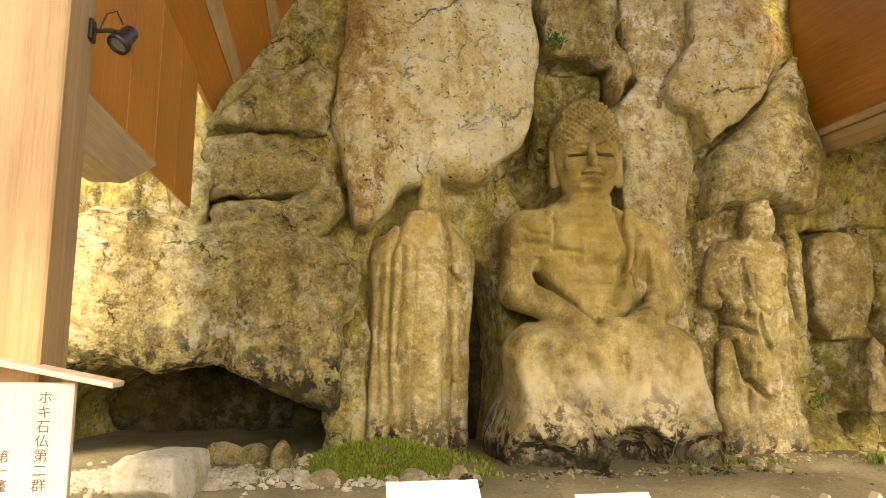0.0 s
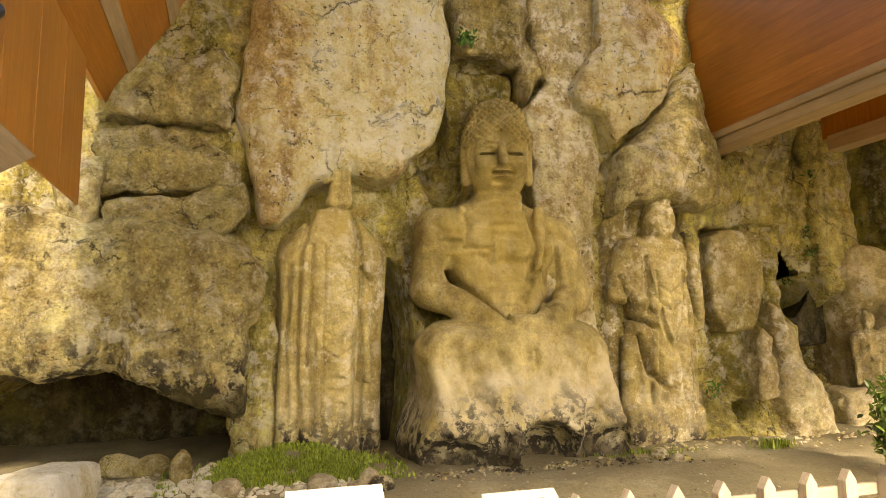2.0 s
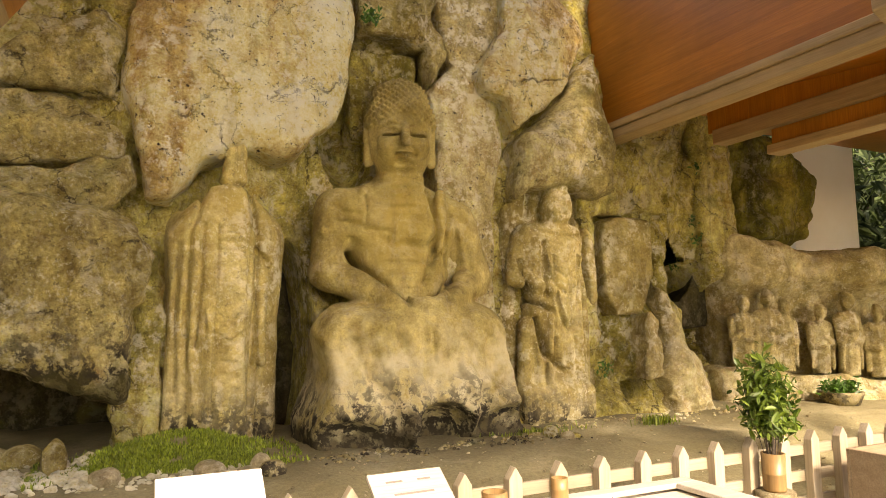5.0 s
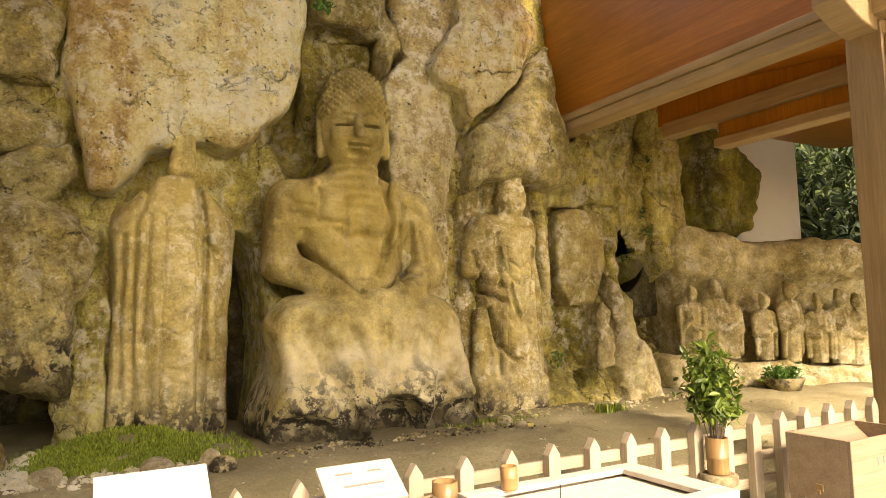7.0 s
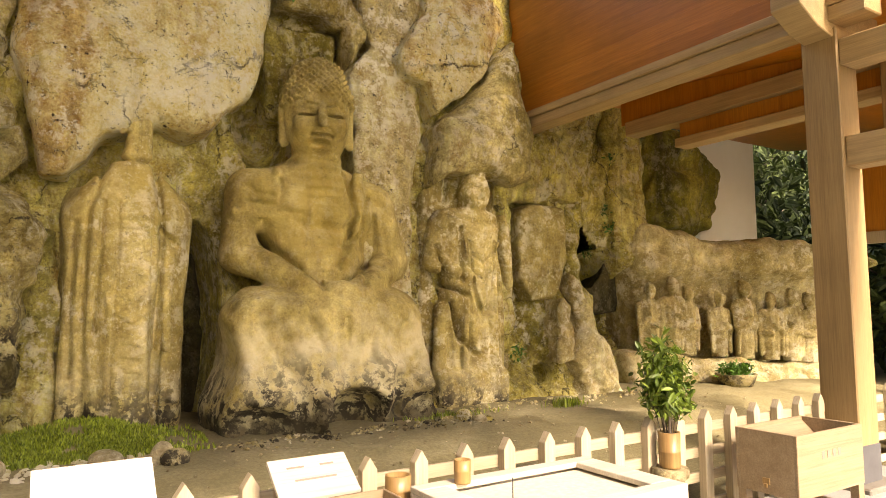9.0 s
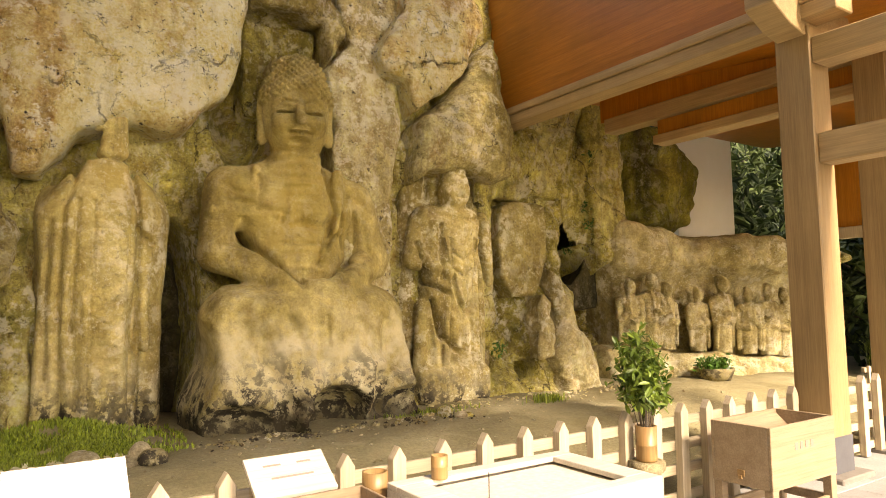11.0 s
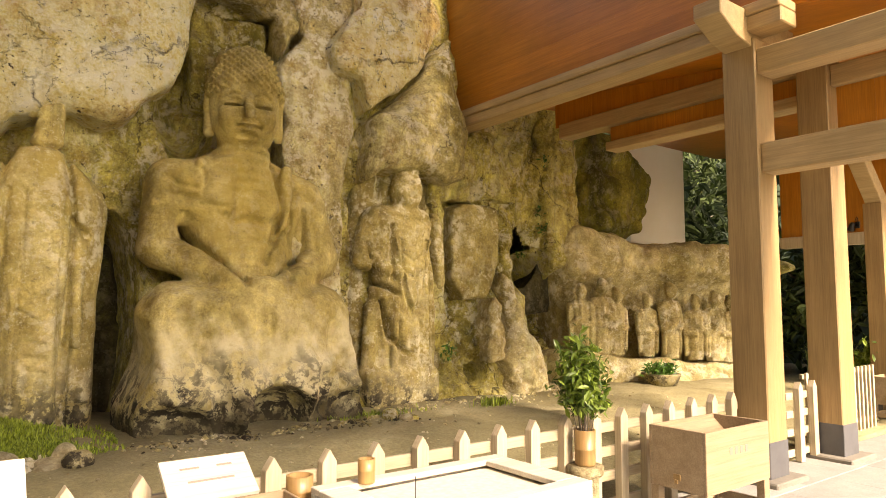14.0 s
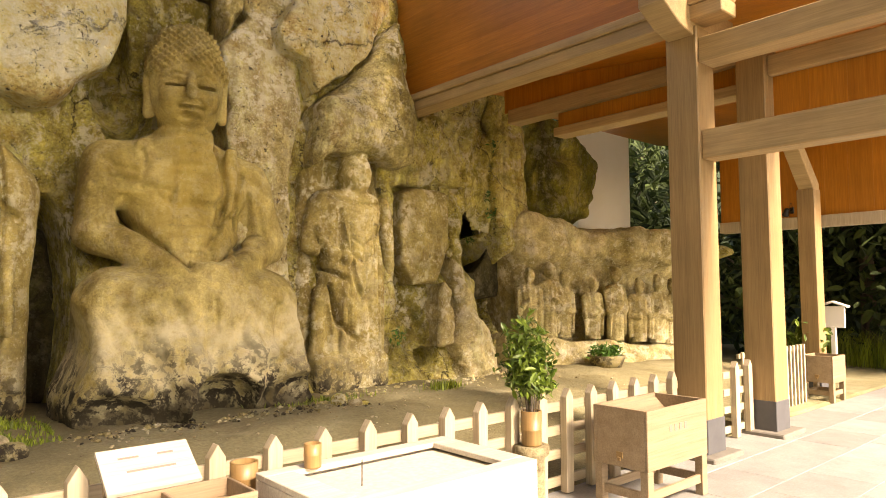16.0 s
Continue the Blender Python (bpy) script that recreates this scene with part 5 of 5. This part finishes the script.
stand(1.85, 3.1, 0.72, 1.2, 0.6, "plain brown wooden stand before the fence")


def tray(x0, x1, y0, y1, z):
    t = thing("wooden_tray", "open cedar tray with a divider", "tray", ((x0 + x1) / 2, (y0 + y1) / 2, z))
    w, d = (x1 - x0) / 2, (y1 - y0) / 2
    part("bottom", box((-w, -d, 0), (w, d, 0.012), 0.002), MAT_BOX, t)
    for s in (-1, 1):
        part("side", box((-w, s * d - (0.015 if s > 0 else 0), 0.012), (w, s * d + (0.015 if s < 0 else 0), 0.1), 0.003), MAT_BOX, t)
        part("end", box((s * w - (0.015 if s > 0 else 0), -d + 0.016, 0.012), (s * w + (0.015 if s < 0 else 0), d - 0.016, 0.1), 0.003), MAT_BOX, t)
    part("divider", box((-0.05, -d + 0.016, 0.012), (-0.035, d - 0.016, 0.09), 0.002), MAT_BOX, t)


tray(1.36, 1.92, 2.83, 3.16, 0.722)


def slanted_board(x0, x1, y0, z0, y1, z1, label, material, lines):
    """A reading board that leans back on a low prop."""
    b = thing("notice_board", label, "notice", ((x0 + x1) / 2, y0, 0), "slanted notices")
    w = (x1 - x0) / 2
    dy = y1 - y0
    part("board", prism([(0, z0), (dy, z1), (dy + 0.01, z1 - 0.02), (0.01, z0 - 0.02)], "x", -w, w, 0.002), material, b)
    n = Vector((0, -(z1 - z0), dy)).normalized() * 0.002
    for u0, u1, v in lines:
        bm = bmesh.new()
        q = [(-w + 2 * w * u0, v), (-w + 2 * w * u1, v), (-w + 2 * w * u1, v + 0.05), (-w + 2 * w * u0, v + 0.05)]
        bm.faces.new([bm.verts.new(Vector((x, dy * f, z0 + (z1 - z0) * f)) + n) for x, f in q])
        part("text_line", bm, MAT_GREYINK, b, "unreadable printed line")
    for sx in (-1, 1):
        part("prop", box((sx * (w - 0.05) - 0.015, dy - 0.04, 0.0), (sx * (w - 0.05) + 0.015, dy - 0.01, z1 - 0.035), 0.002), MAT_BOX, b)
        part("prop", box((sx * (w - 0.05) - 0.015, 0.02, 0.0), (sx * (w - 0.05) + 0.015, 0.05, z0 - 0.015), 0.002), MAT_BOX, b)
    return b


slanted_board(0.33, 0.80, 3.02, 0.86, 3.3, 1.10, "blank white slanted notice board", MAT_WHITE, [])
slanted_board(1.37, 1.80, 3.19, 0.83, 3.42, 0.98, "cream slanted notice with faded printing", MAT_PALEBOX, [(0.2, 0.42, 0.72), (0.62, 0.8, 0.72), (0.25, 0.78, 0.4)])


# ---- vase of evergreen ----
def leaf_cloud(bm, centres, n, size, rng, spread):
    """Many pointed leaves round the stems."""
    for _ in range(n):
        c = rng.choice(centres)
        p = Vector(c) + Vector((rng.gauss(0, spread), rng.gauss(0, spread), rng.gauss(0, spread)))
        s = size * rng.uniform(0.6, 1.25)
        q = Euler((rng.uniform(-1.2, 1.2), rng.uniform(-1.2, 1.2), rng.uniform(0, 6.28))).to_matrix()
        pts = [(-0.5, 0, 0), (-0.15, 0.2, 0.06), (0.25, 0.16, 0.04), (0.55, 0, -0.06), (0.25, -0.16, 0.04), (-0.15, -0.2, 0.06)]
        v = [bm.verts.new(p + q @ Vector(a) * s) for a in pts]
        bm.faces.new((v[0], v[1], v[2], v[3]))
        bm.faces.new((v[0], v[3], v[4], v[5]))


def vase_of_leaves(x, y, z):
    v = thing("vase", "bamboo vase full of glossy evergreen sprigs on the fence", "vase", (x, y, z))
    prof = [(0.075, 0), (0.08, 0.02), (0.08, 0.12), (0.084, 0.125), (0.08, 0.13), (0.085, 0.27), (0.07, 0.27), (0.068, 0.1)]
    part("bamboo_tube", lathe(prof, 20), MAT_BAMBOO, v, "", None, True)
    rng = random.Random(11)
    centres = []
    for k in range(26):
        a, r, h = rng.uniform(0, 6.28), rng.uniform(0.0, 0.2), rng.uniform(0.35, 0.68)
        lift = 0.85 - 1.5 * abs(r - 0.02)
        end = (r * math.cos(a) - 0.10 * lift * max(0, h - 0.2), r * math.sin(a), 0.26 + h * lift * 1.35)
        part("stem", tube([(0.02 * math.cos(a), 0.02 * math.sin(a), 0.1), (end[0] * 0.5, end[1] * 0.5, end[2] * 0.6), end], (0.004, 0.003, 0.002), 5), MAT_BARK, v)
        for f in (0.5, 0.65, 0.8, 0.9, 1.0):
            centres.append((end[0] * f, end[1] * f, 0.26 + (end[2] - 0.26) * f))
    bm = bmesh.new()
    leaf_cloud(bm, centres, 1500, 0.078, rng, 0.052)
    tagged(part("leaves", bm, MAT_LEAF, v, "glossy dark green leaves"), kind="stuff")
    return v


stone_stand = tagged(part("vase_stand", lathe([(0.13, 0.0), (0.13, 0.02), (0.10, 0.06), (0.10, 0.42), (0.14, 0.46), (0.14, 0.52), (0.09, 0.52)], 18), MAT_PEBBLE, None, "", pose(4.52, 3.46, 0.0), True),
                     "round pale stone stand under a vase", "stand")
vase_of_leaves(4.52, 3.46, 0.52)


# ---- name board by the corner column ----
def name_board(x, y):
    b = thing("sign_board", "wooden sign with a small pitched roof and vertical writing", "sign", (x, y, 0))
    part("panel", box((-0.42, -0.015, 0.9), (0.42, 0.015, 1.60), 0.004), MAT_SIGN, b)
    for s in (-1, 1):
        part("post", box((s * 0.38 - 0.03, 0.016, 0.0), (s * 0.38 + 0.03, 0.06, 1.62), 0.004), MAT_PICKET, b)
        pr = [(0, 1.73), (s * 0.6, 1.60), (s * 0.6, 1.575), (0, 1.70)]
        part("roof_board", prism(pr, "y", -0.07, 0.12, 0.003), MAT_PICKET, b)
    for text, tx, tz, size in (("\u30db\u30ad\u77f3\u4ecf\u7b2c\u4e8c\u7fa4", 0.30, 1.51, 0.062), ("\u7b2c\u4e00\u9f95", 0.14, 1.25, 0.06)):
        for i, ch in enumerate(text):
            cu = bpy.data.curves.new("character", "FONT")
            cu.body, cu.size, cu.align_x, cu.extrude = ch, size, "CENTER", 0.0005
            ob = bpy.data.objects.new("character", cu)
            me = bpy.data.meshes.new_from_object(ob)
            bpy.data.objects.remove(ob)
            if len(me.polygons) == 0:
                continue
            mesh_object("character", me, MAT_INK, b, "", Matrix.Translation((tx, -0.018, tz - size * 1.05 * i)) @ pose(0, 0, 0, 90, 0, 0))
    for i in range(6):
        part("mark", box((-0.02, -0.018, 1.50 - 0.065 * i), (0.03, -0.0155, 1.545 - 0.065 * i), 0.0), MAT_INK, b)
    return b


MAT_SIGN = wood_material("sign_wood", (0.42, 0.32, 0.25), (0.52, 0.42, 0.34), "z")
name_board(-1.555, 3.27)


# ---- spotlight on the corner column ----
def spotlight(x, y, z, rz=0.0):
    s = thing("spotlight", "small black spotlight on a bracket arm", "spotlight", (x, y, z), rz=rz)
    part("wall_plate", box((-0.02, -0.04, -0.06), (0.0, 0.04, 0.06), 0.004), MAT_BLACK, s)
    part("arm", tube([(0.0, 0, 0), (0.1, 0, 0.01), (0.16, 0, 0.0)], 0.013, 8), MAT_BLACK, s)
    head = part("lamp_head", lathe([(0.03, 0), (0.045, 0.02), (0.05, 0.1), (0.062, 0.12), (0.062, 0.15), (0.05, 0.15), (0.045, 0.13)], 16), MAT_BLACK, s, "", pose(0.2, 0.0, 0.02, 155, 25, 0), True)
    part("lens", lathe([(0.046, 0.132), (0.046, 0.136)], 16), MAT_LENS, head, "clear glass lens")
    part("cable", tube([(0.02, 0.02, 0.02), (0.05, 0.03, 0.12), (0.1, 0.03, 0.14), (0.14, 0.02, 0.06)], 0.005, 6), MAT_BLACK, s)


MAT_LENS = plain_material("glass_lens", (0.16, 0.16, 0.15), 0.1, 0.0)
spotlight(-1.3, 3.62, 3.49)
spotlight(13.96, 5.09, 3.24, 180.0)


# ---- rocks, pebbles, grass ----
def lump(name, place, size, seed, material, label, rz=0.0, angular=0.12, parent=None):
    def f(X, Y, Z):
        if size[0] > 0.4:
            d = slab(X, Y, Z, (0, 0, size[2] * 0.45), (size[0] * 0.85, size[1] * 0.9, size[2] * 0.5), 0.03) + 0.09 * (X * 0.6 + Z - size[2] * 0.5)
        else:
            d = ball(X, Y, Z, (0, 0, size[2] * 0.5), (size[0], size[1], size[2] * 0.75))
        r = np.random.RandomState(seed)
        for _ in range(7):
            n = r.normal(size=3)
            n /= np.linalg.norm(n)
            reach = abs(n[0]) * size[0] * 0.62 + abs(n[1]) * size[1] * 0.62 + abs(n[2]) * size[2] * 0.45
            d = smax(d, X * n[0] + Y * n[1] + (Z - size[2] * 0.5) * n[2] - reach, (0.04 if size[0] > 0.4 else angular) * min(size))
        return np.maximum(d, -Z)
    m = max(size) * 1.25
    ob = stone(name, f, (-m, -m, -0.02), (m, m, size[2] * 1.6), max(size) / 16, material, min(size) * 0.06, 1.2 / max(size), seed)
    ob.matrix_world = pose(*place, 0, 0, rz)
    if label:
        tagged(ob, label, "rock", "loose rocks")
    return ob


HX, HY = np.arange(-4, 20, 0.06), np.arange(3, 9.5, 0.06)
HEIGHTS = ground_height(*np.meshgrid(HX, HY, indexing="ij"))


def gz(x, y):
    """Height of the ground, from a table."""
    i, j = int(round((x + 4) / 0.06)), int(round((y - 3) / 0.06))
    return float(HEIGHTS[min(max(i, 0), len(HX) - 1), min(max(j, 0), len(HY) - 1)])


for place, size, seed, mat, label in (
        ((-1.42, 6.75), (0.52, 0.32, 0.46), 2, MAT_BOULDER, "whitish angular boulder on the ground"),
        ((0.92, 6.55), (0.20, 0.15, 0.17), 3, MAT_PEBBLE, "rounded grey fieldstone before the figures"),
        ((1.50, 6.6), (0.13, 0.12, 0.13), 4, MAT_STATUE, "broken ochre stone fragment"),
        ((1.34, 6.75), (0.16, 0.12, 0.08), 5, MAT_PEBBLE, "flat grey stone beside the fragments"),
        ((1.28, 6.62), (0.14, 0.1, 0.05), 6, MAT_PEBBLE, "flat grey stone beside the fragments"),
        ((1.42, 6.8), (0.12, 0.1, 0.16), 16, MAT_PEBBLE, "grey stone among fragments"),
        ((-0.42, 7.6), (0.12, 0.12, 0.3), 7, MAT_BLOCK, "upright tan stone propping the cave mouth"),
        ((0.05, 6.9), (0.16, 0.13, 0.14), 8, MAT_PEBBLE, "grey stone in the grass"),
        ((-1.1, 8.3), (0.25, 0.2, 0.22), 9, MAT_BLOCK, "rock lying inside the cave"),
        ((-0.75, 8.2), (0.2, 0.2, 0.2), 10, MAT_BLOCK, "rock lying inside the cave"),
        ((4.95, 6.95), (0.11, 0.1, 0.12), 12, MAT_CLIFF, "small dark stone at the rock's foot"),
        ((5.12, 6.85), (0.09, 0.08, 0.08), 13, MAT_PEBBLE, "small grey stone at the rock's foot"),
        ((5.25, 6.9), (0.1, 0.08, 0.06), 14, MAT_CLIFF, "small dark stone at the rock's foot")):
    lump("rock", (place[0], place[1], gz(*place) - 0.02), size, seed, mat, label, seed * 37.0)


def scatter(name, n, region, size, seed, material, label, flat=0.6):
    """Loose stones too many to count, as one mesh of small angular lumps."""
    rng = random.Random(seed)
    verts, faces = [], []
    ico = [(0, 0, 1), (0.9, 0, 0.3), (0.3, 0.85, 0.35), (-0.7, 0.5, 0.3), (-0.7, -0.5, 0.35), (0.3, -0.85, 0.3), (0.6, 0.4, -0.4), (-0.3, 0.8, -0.4), (-0.85, 0, -0.4), (-0.2, -0.8, -0.4), (0.7, -0.4, -0.4)]
    tri = [(0, 1, 2), (0, 2, 3), (0, 3, 4), (0, 4, 5), (0, 5, 1), (1, 6, 2), (2, 7, 3), (3, 8, 4), (4, 9, 5), (5, 10, 1), (6, 7, 2), (7, 8, 3), (8, 9, 4), (9, 10, 5), (10, 6, 1), (6, 10, 9), (6, 9, 8), (6, 8, 7)]
    for _ in range(n):
        x, y = region(rng)
        s = size * rng.choice((0.5, 0.7, 0.8, 1.0, 1.5))
        q = Euler((rng.uniform(0, 0.5), rng.uniform(0, 0.5), rng.uniform(0, 6.28))).to_matrix()
        b = len(verts)
        base = Vector((x, y, gz(x, y) + s * 0.2))
        for c in ico:
            verts.append(base + q @ Vector((c[0] * rng.uniform(0.75, 1.2), c[1] * rng.uniform(0.6, 1.1), c[2] * flat)) * s)
        faces += [(b + i, b + j, b + k) for i, j, k in tri]
    me = raw_mesh(name, np.array([tuple(v) for v in verts]), np.array(faces), False)
    return tagged(mesh_object(name, me, material), label, "gravel", kind="stuff")


scatter("gravel", 950, lambda r: (r.uniform(-2.6, -0.1), r.gauss(7.35, 0.28)), 0.052, 3, MAT_BOULDER, "broken white stone chips before the cave")
scatter("rubble", 160, lambda r: (r.uniform(-0.2, 1.3), r.gauss(6.85, 0.12)), 0.035, 5, MAT_BOULDER, "pale stone chips beside the grass")
scatter("grit", 420, lambda r: (r.uniform(-1.5, 9.5), r.uniform(4.4, 7.2)), 0.018, 6, MAT_PEBBLE, "fine grit strewn on the earth")
scatter("debris", 260, lambda r: (r.uniform(1.9, 5.4), r.gauss(6.95, 0.13)), 0.03, 8, MAT_STATUE, "crumbled tuff at the foot of the figure")
scatter("fallen_chips", 160, lambda r: (r.uniform(5.2, 9.4), r.gauss(7.45, 0.2)), 0.03, 9, MAT_ROW, "crumbled tuff along the rock's foot")


def blades(name, n, region, height, seed, material, label, category="grass"):
    rng = random.Random(seed)
    verts, faces = [], []
    for _ in range(n):
        x, y = region(rng)
        z = gz(x, y) - 0.01
        h, a = height * rng.uniform(0.4, 1.2), rng.uniform(0, 6.28)
        lean = rng.uniform(0.1, 0.7) * h
        w = 0.006 * rng.uniform(0.7, 1.6)
        dx, dy = math.cos(a), math.sin(a)
        b = len(verts)
        verts += [(x - dy * w, y + dx * w, z), (x + dy * w, y - dx * w, z), (x + dx * lean * 0.4 + dy * w, y + dy * lean * 0.4 - dx * w, z + h * 0.6),
                  (x + dx * lean * 0.4 - dy * w, y + dy * lean * 0.4 + dx * w, z + h * 0.6), (x + dx * lean, y + dy * lean, z + h), (x + dx * lean, y + dy * lean, z + h * 0.99)]
        faces += [(b, b + 1, b + 2, b + 3), (b + 3, b + 2, b + 4, b + 5)]
    me = raw_mesh(name, np.array(verts), np.array(faces), False)
    return tagged(mesh_object(name, me, material), label, category, kind="stuff")


def mossy_bank(r):
    """Places on the bank, in uneven tufts."""
    while True:
        x, y = min(max(r.gauss(0.65, 0.6), -0.6), 1.95), 7.0 + abs(r.gauss(0.0, 0.5))
        if noise.noise(Vector((x * 3.1, y * 3.1, 0.4))) > r.uniform(-0.45, 0.35) - 0.15 * (y - 7.2):
            return x, y


blades("grass", 17000, mossy_bank, 0.065, 21, MAT_GRASS, "tangled low green grass and moss at the statue's foot")
blades("weeds", 260, lambda r: (r.gauss(6.75, 0.12), r.gauss(7.05, 0.06)), 0.13, 22, MAT_GRASS, "sparse yellow-green weeds")
blades("ledge_weeds", 200, lambda r: (r.gauss(5.0, 0.3), r.gauss(7.3, 0.1)), 0.08, 23, MAT_GRASS, "sparse yellow-green weeds")


def fern(x, y, z, n, size, seed, label):
    """A tuft rooted in a crack."""
    rng = random.Random(seed)
    bm = bmesh.new()
    leaf_cloud(bm, [(0, -0.03, -0.02), (0.05, -0.08, 0.03), (-0.06, -0.08, 0.0), (0, -0.1, 0.05)], n, size, rng, 0.055)
    return tagged(part("fern", bm, MAT_FERN, None, "", pose(x, y, z)), label, "plant", "ferns in the rock", "stuff")


def cliff_front(x, z):
    """Where the buttress beside the crack shows its face."""
    return float(cliff_face(np.array([x]), np.array([z]))[0])


MAT_FERN = leaf_material("fern_leaf", (0.03, 0.08, 0.01), (0.08, 0.2, 0.03))
fern(3.12, 8.42, 5.98, 90, 0.09, 1, "bright green fern rooted in a rock crack")
fern(6.6, 8.0, 1.05, 60, 0.07, 2, "small dark weeds in the rock face")
for k, fz in enumerate((2.75, 3.15, 3.5, 4.45)):
    fern(9.42 + 0.03 * (k % 2), cliff_front(9.42, fz) + 0.06, fz, 45, 0.085, 3 + k, "dark green weeds hanging from a crack")


def planter(x, y, z):
    p = thing("flower_planter", "low pot of small yellow-green plants on the ledge", "planter", (x, y, z))
    part("pot", lathe([(0.26, 0), (0.34, 0.19), (0.35, 0.23), (0.31, 0.23), (0.28, 0.06)], 20), MAT_STATUE, p, "", None, True)
    bm = bmesh.new()
    leaf_cloud(bm, [(0.14 * i, 0.09 * j, 0.3) for i in (-2, -1, 0, 1, 2) for j in (-1, 0, 1)], 320, 0.1, random.Random(5), 0.06)
    tagged(part("foliage", bm, MAT_FERN, p), kind="stuff")


planter(10.9, 7.25, 0.3)


# ---- the woods and the path end beyond the shelters ----
def tree(x, y, height, crown, seed):
    t = thing("tree", "dark evergreen tree at the end of the path", "tree", (x, y, -0.05), "trees behind the shelters")
    rng = random.Random(seed)
    part("trunk", tube([(0, 0, 0), (0.1, 0.05, height * 0.35), (0.0, 0.15, height * 0.7), (0.1, 0, height * 0.95)], (0.22, 0.17, 0.11, 0.03), 9), MAT_BARK, t)
    centres = []
    for k in range(14):
        a, f = rng.uniform(0, 6.28), rng.uniform(0.15, 0.95)
        r = crown * (1.1 - 0.6 * f) * rng.uniform(0.5, 1)
        end = Vector((r * math.cos(a), r * math.sin(a), height * f + rng.uniform(0, 0.5)))
        part("limb", tube([(0.05, 0.05, height * f * 0.85), end * 0.6 + Vector((0, 0, height * f * 0.36)), end], (0.06, 0.04, 0.015), 6), MAT_BARK, t)
        for _ in range(6):
            centres.append(end * rng.uniform(0.5, 1.05) + Vector((rng.gauss(0, 0.4), rng.gauss(0, 0.4), rng.gauss(0, 0.3) + (height * f * 0.25 if rng.random() < 0.3 else 0))))
    bm = bmesh.new()
    leaf_cloud(bm, [tuple(c) for c in centres], 4200, 0.34, rng, 0.5)
    tagged(part("crown", bm, MAT_TREE, t, "dense dark green foliage"), kind="stuff")


for i, (x, y, h, c) in enumerate(((18.6, 5.2, 7.5, 2.6), (19.2, 8.2, 8.0, 2.8), (18.2, 2.0, 7.0, 2.6), (21.0, 3.6, 9.0, 3.0), (17.2, 11.5, 8.5, 2.8), (20.0, 13.0, 9.0, 3.0), (15.8, 13.5, 8.0, 2.6), (22.0, -3.0, 7.5, 2.8))):
    tree(x, y, h, c, 40 + i)
blades("undergrowth", 2600, lambda r: (r.uniform(16.9, 18.6), r.uniform(3.0, 7.5)), 0.7, 31, MAT_GRASS, "rank undergrowth at the path's end", "undergrowth")


def post_sign(x, y):
    s = thing("post_sign", "small white roofed board on a pale post", "sign", (x, y, 0))
    part("post", box((-0.04, -0.04, 0), (0.04, 0.04, 1.02), 0.004), MAT_WHITE, s)
    part("board", box((-0.03, -0.2, 1.0), (0.03, 0.2, 1.4), 0.004), MAT_WHITE, s)
    part("roof", prism([(-0.26, 1.38), (0.0, 1.47), (0.26, 1.38), (0.26, 1.41), (0.0, 1.5), (-0.26, 1.41)], "x", -0.1, 0.1, 0.003), MAT_WHITE, s)


far_pot = thing("potted_plant", "small green plant in a tub behind the far box", "plant", (12.6, 4.35, 0.0))
part("tub", lathe([(0.16, 0), (0.2, 0.6), (0.21, 0.64), (0.18, 0.64), (0.17, 0.5)], 16), MAT_BOX, far_pot, "", None, True)
far_leaves = bmesh.new()
leaf_cloud(far_leaves, [(0.1 * i, 0.1 * j, 0.8 + 0.12 * k) for i in (-1, 0, 1) for j in (-1, 0, 1) for k in (0, 1, 2)], 260, 0.13, random.Random(9), 0.09)
tagged(part("leaves", far_leaves, MAT_LEAF, far_pot), kind="stuff")
post_sign(14.3, 4.55)
tagged(part("pale_pole", tube([(13.2, 5.2, 0), (13.2, 5.2, 2.3)], 0.025, 8), MAT_WHITE), "thin pale pole by the fence", "pole")


# ---- wooded hillside beyond, and an unseen slope added in the west ----
def hill(X, Y):
    rise = np.clip((X - 21) / 7, 0, 1) + np.clip((Y - 14) / 6, 0, 1)
    return -0.2 + 9.0 * np.clip(rise, 0, 1.3) + (1.1 * fbm(X * 0.5, Y * 0.5, 0 * X, 4, 61) + 0.35 * fbm(X * 2.2, Y * 2.2, 0 * X, 3, 62)) * np.clip(rise * 3, 0, 1)


MAT_HILL = plain_material("far_foliage", (0.02, 0.035, 0.012), 0.9, 0.7, 3.0)
# out of view: a made-up slope that cuts skylight from the west
def west_blocker(X, Y):
    rise = np.clip((-8.7 - X) / 5, 0, 1)
    return -0.5 + 19.0 * rise + (1.0 * fbm(X * 0.5, Y * 0.5, 0 * X, 4, 63) + 0.35 * fbm(X * 2.2, Y * 2.2, 0 * X, 3, 64)) * np.clip(rise * 3, 0, 1)


west_side = sheet("backdrop_slope", np.arange(-30, -8.3, 0.4), np.arange(-25, 32, 0.4), west_blocker, MAT_HILL)
tagged(west_side, "unseen dark slope added to block the western sky", "hillside", kind="structure")
hillside = sheet("backdrop_hill", np.arange(8, 45, 0.3), np.arange(-25, 32, 0.3), lambda X, Y: np.where((X < 20.5) & (Y < 13.8), -0.6, hill(X, Y)), MAT_HILL)
tagged(hillside, "dark wooded hillside behind the shelters", "hillside", kind="structure")
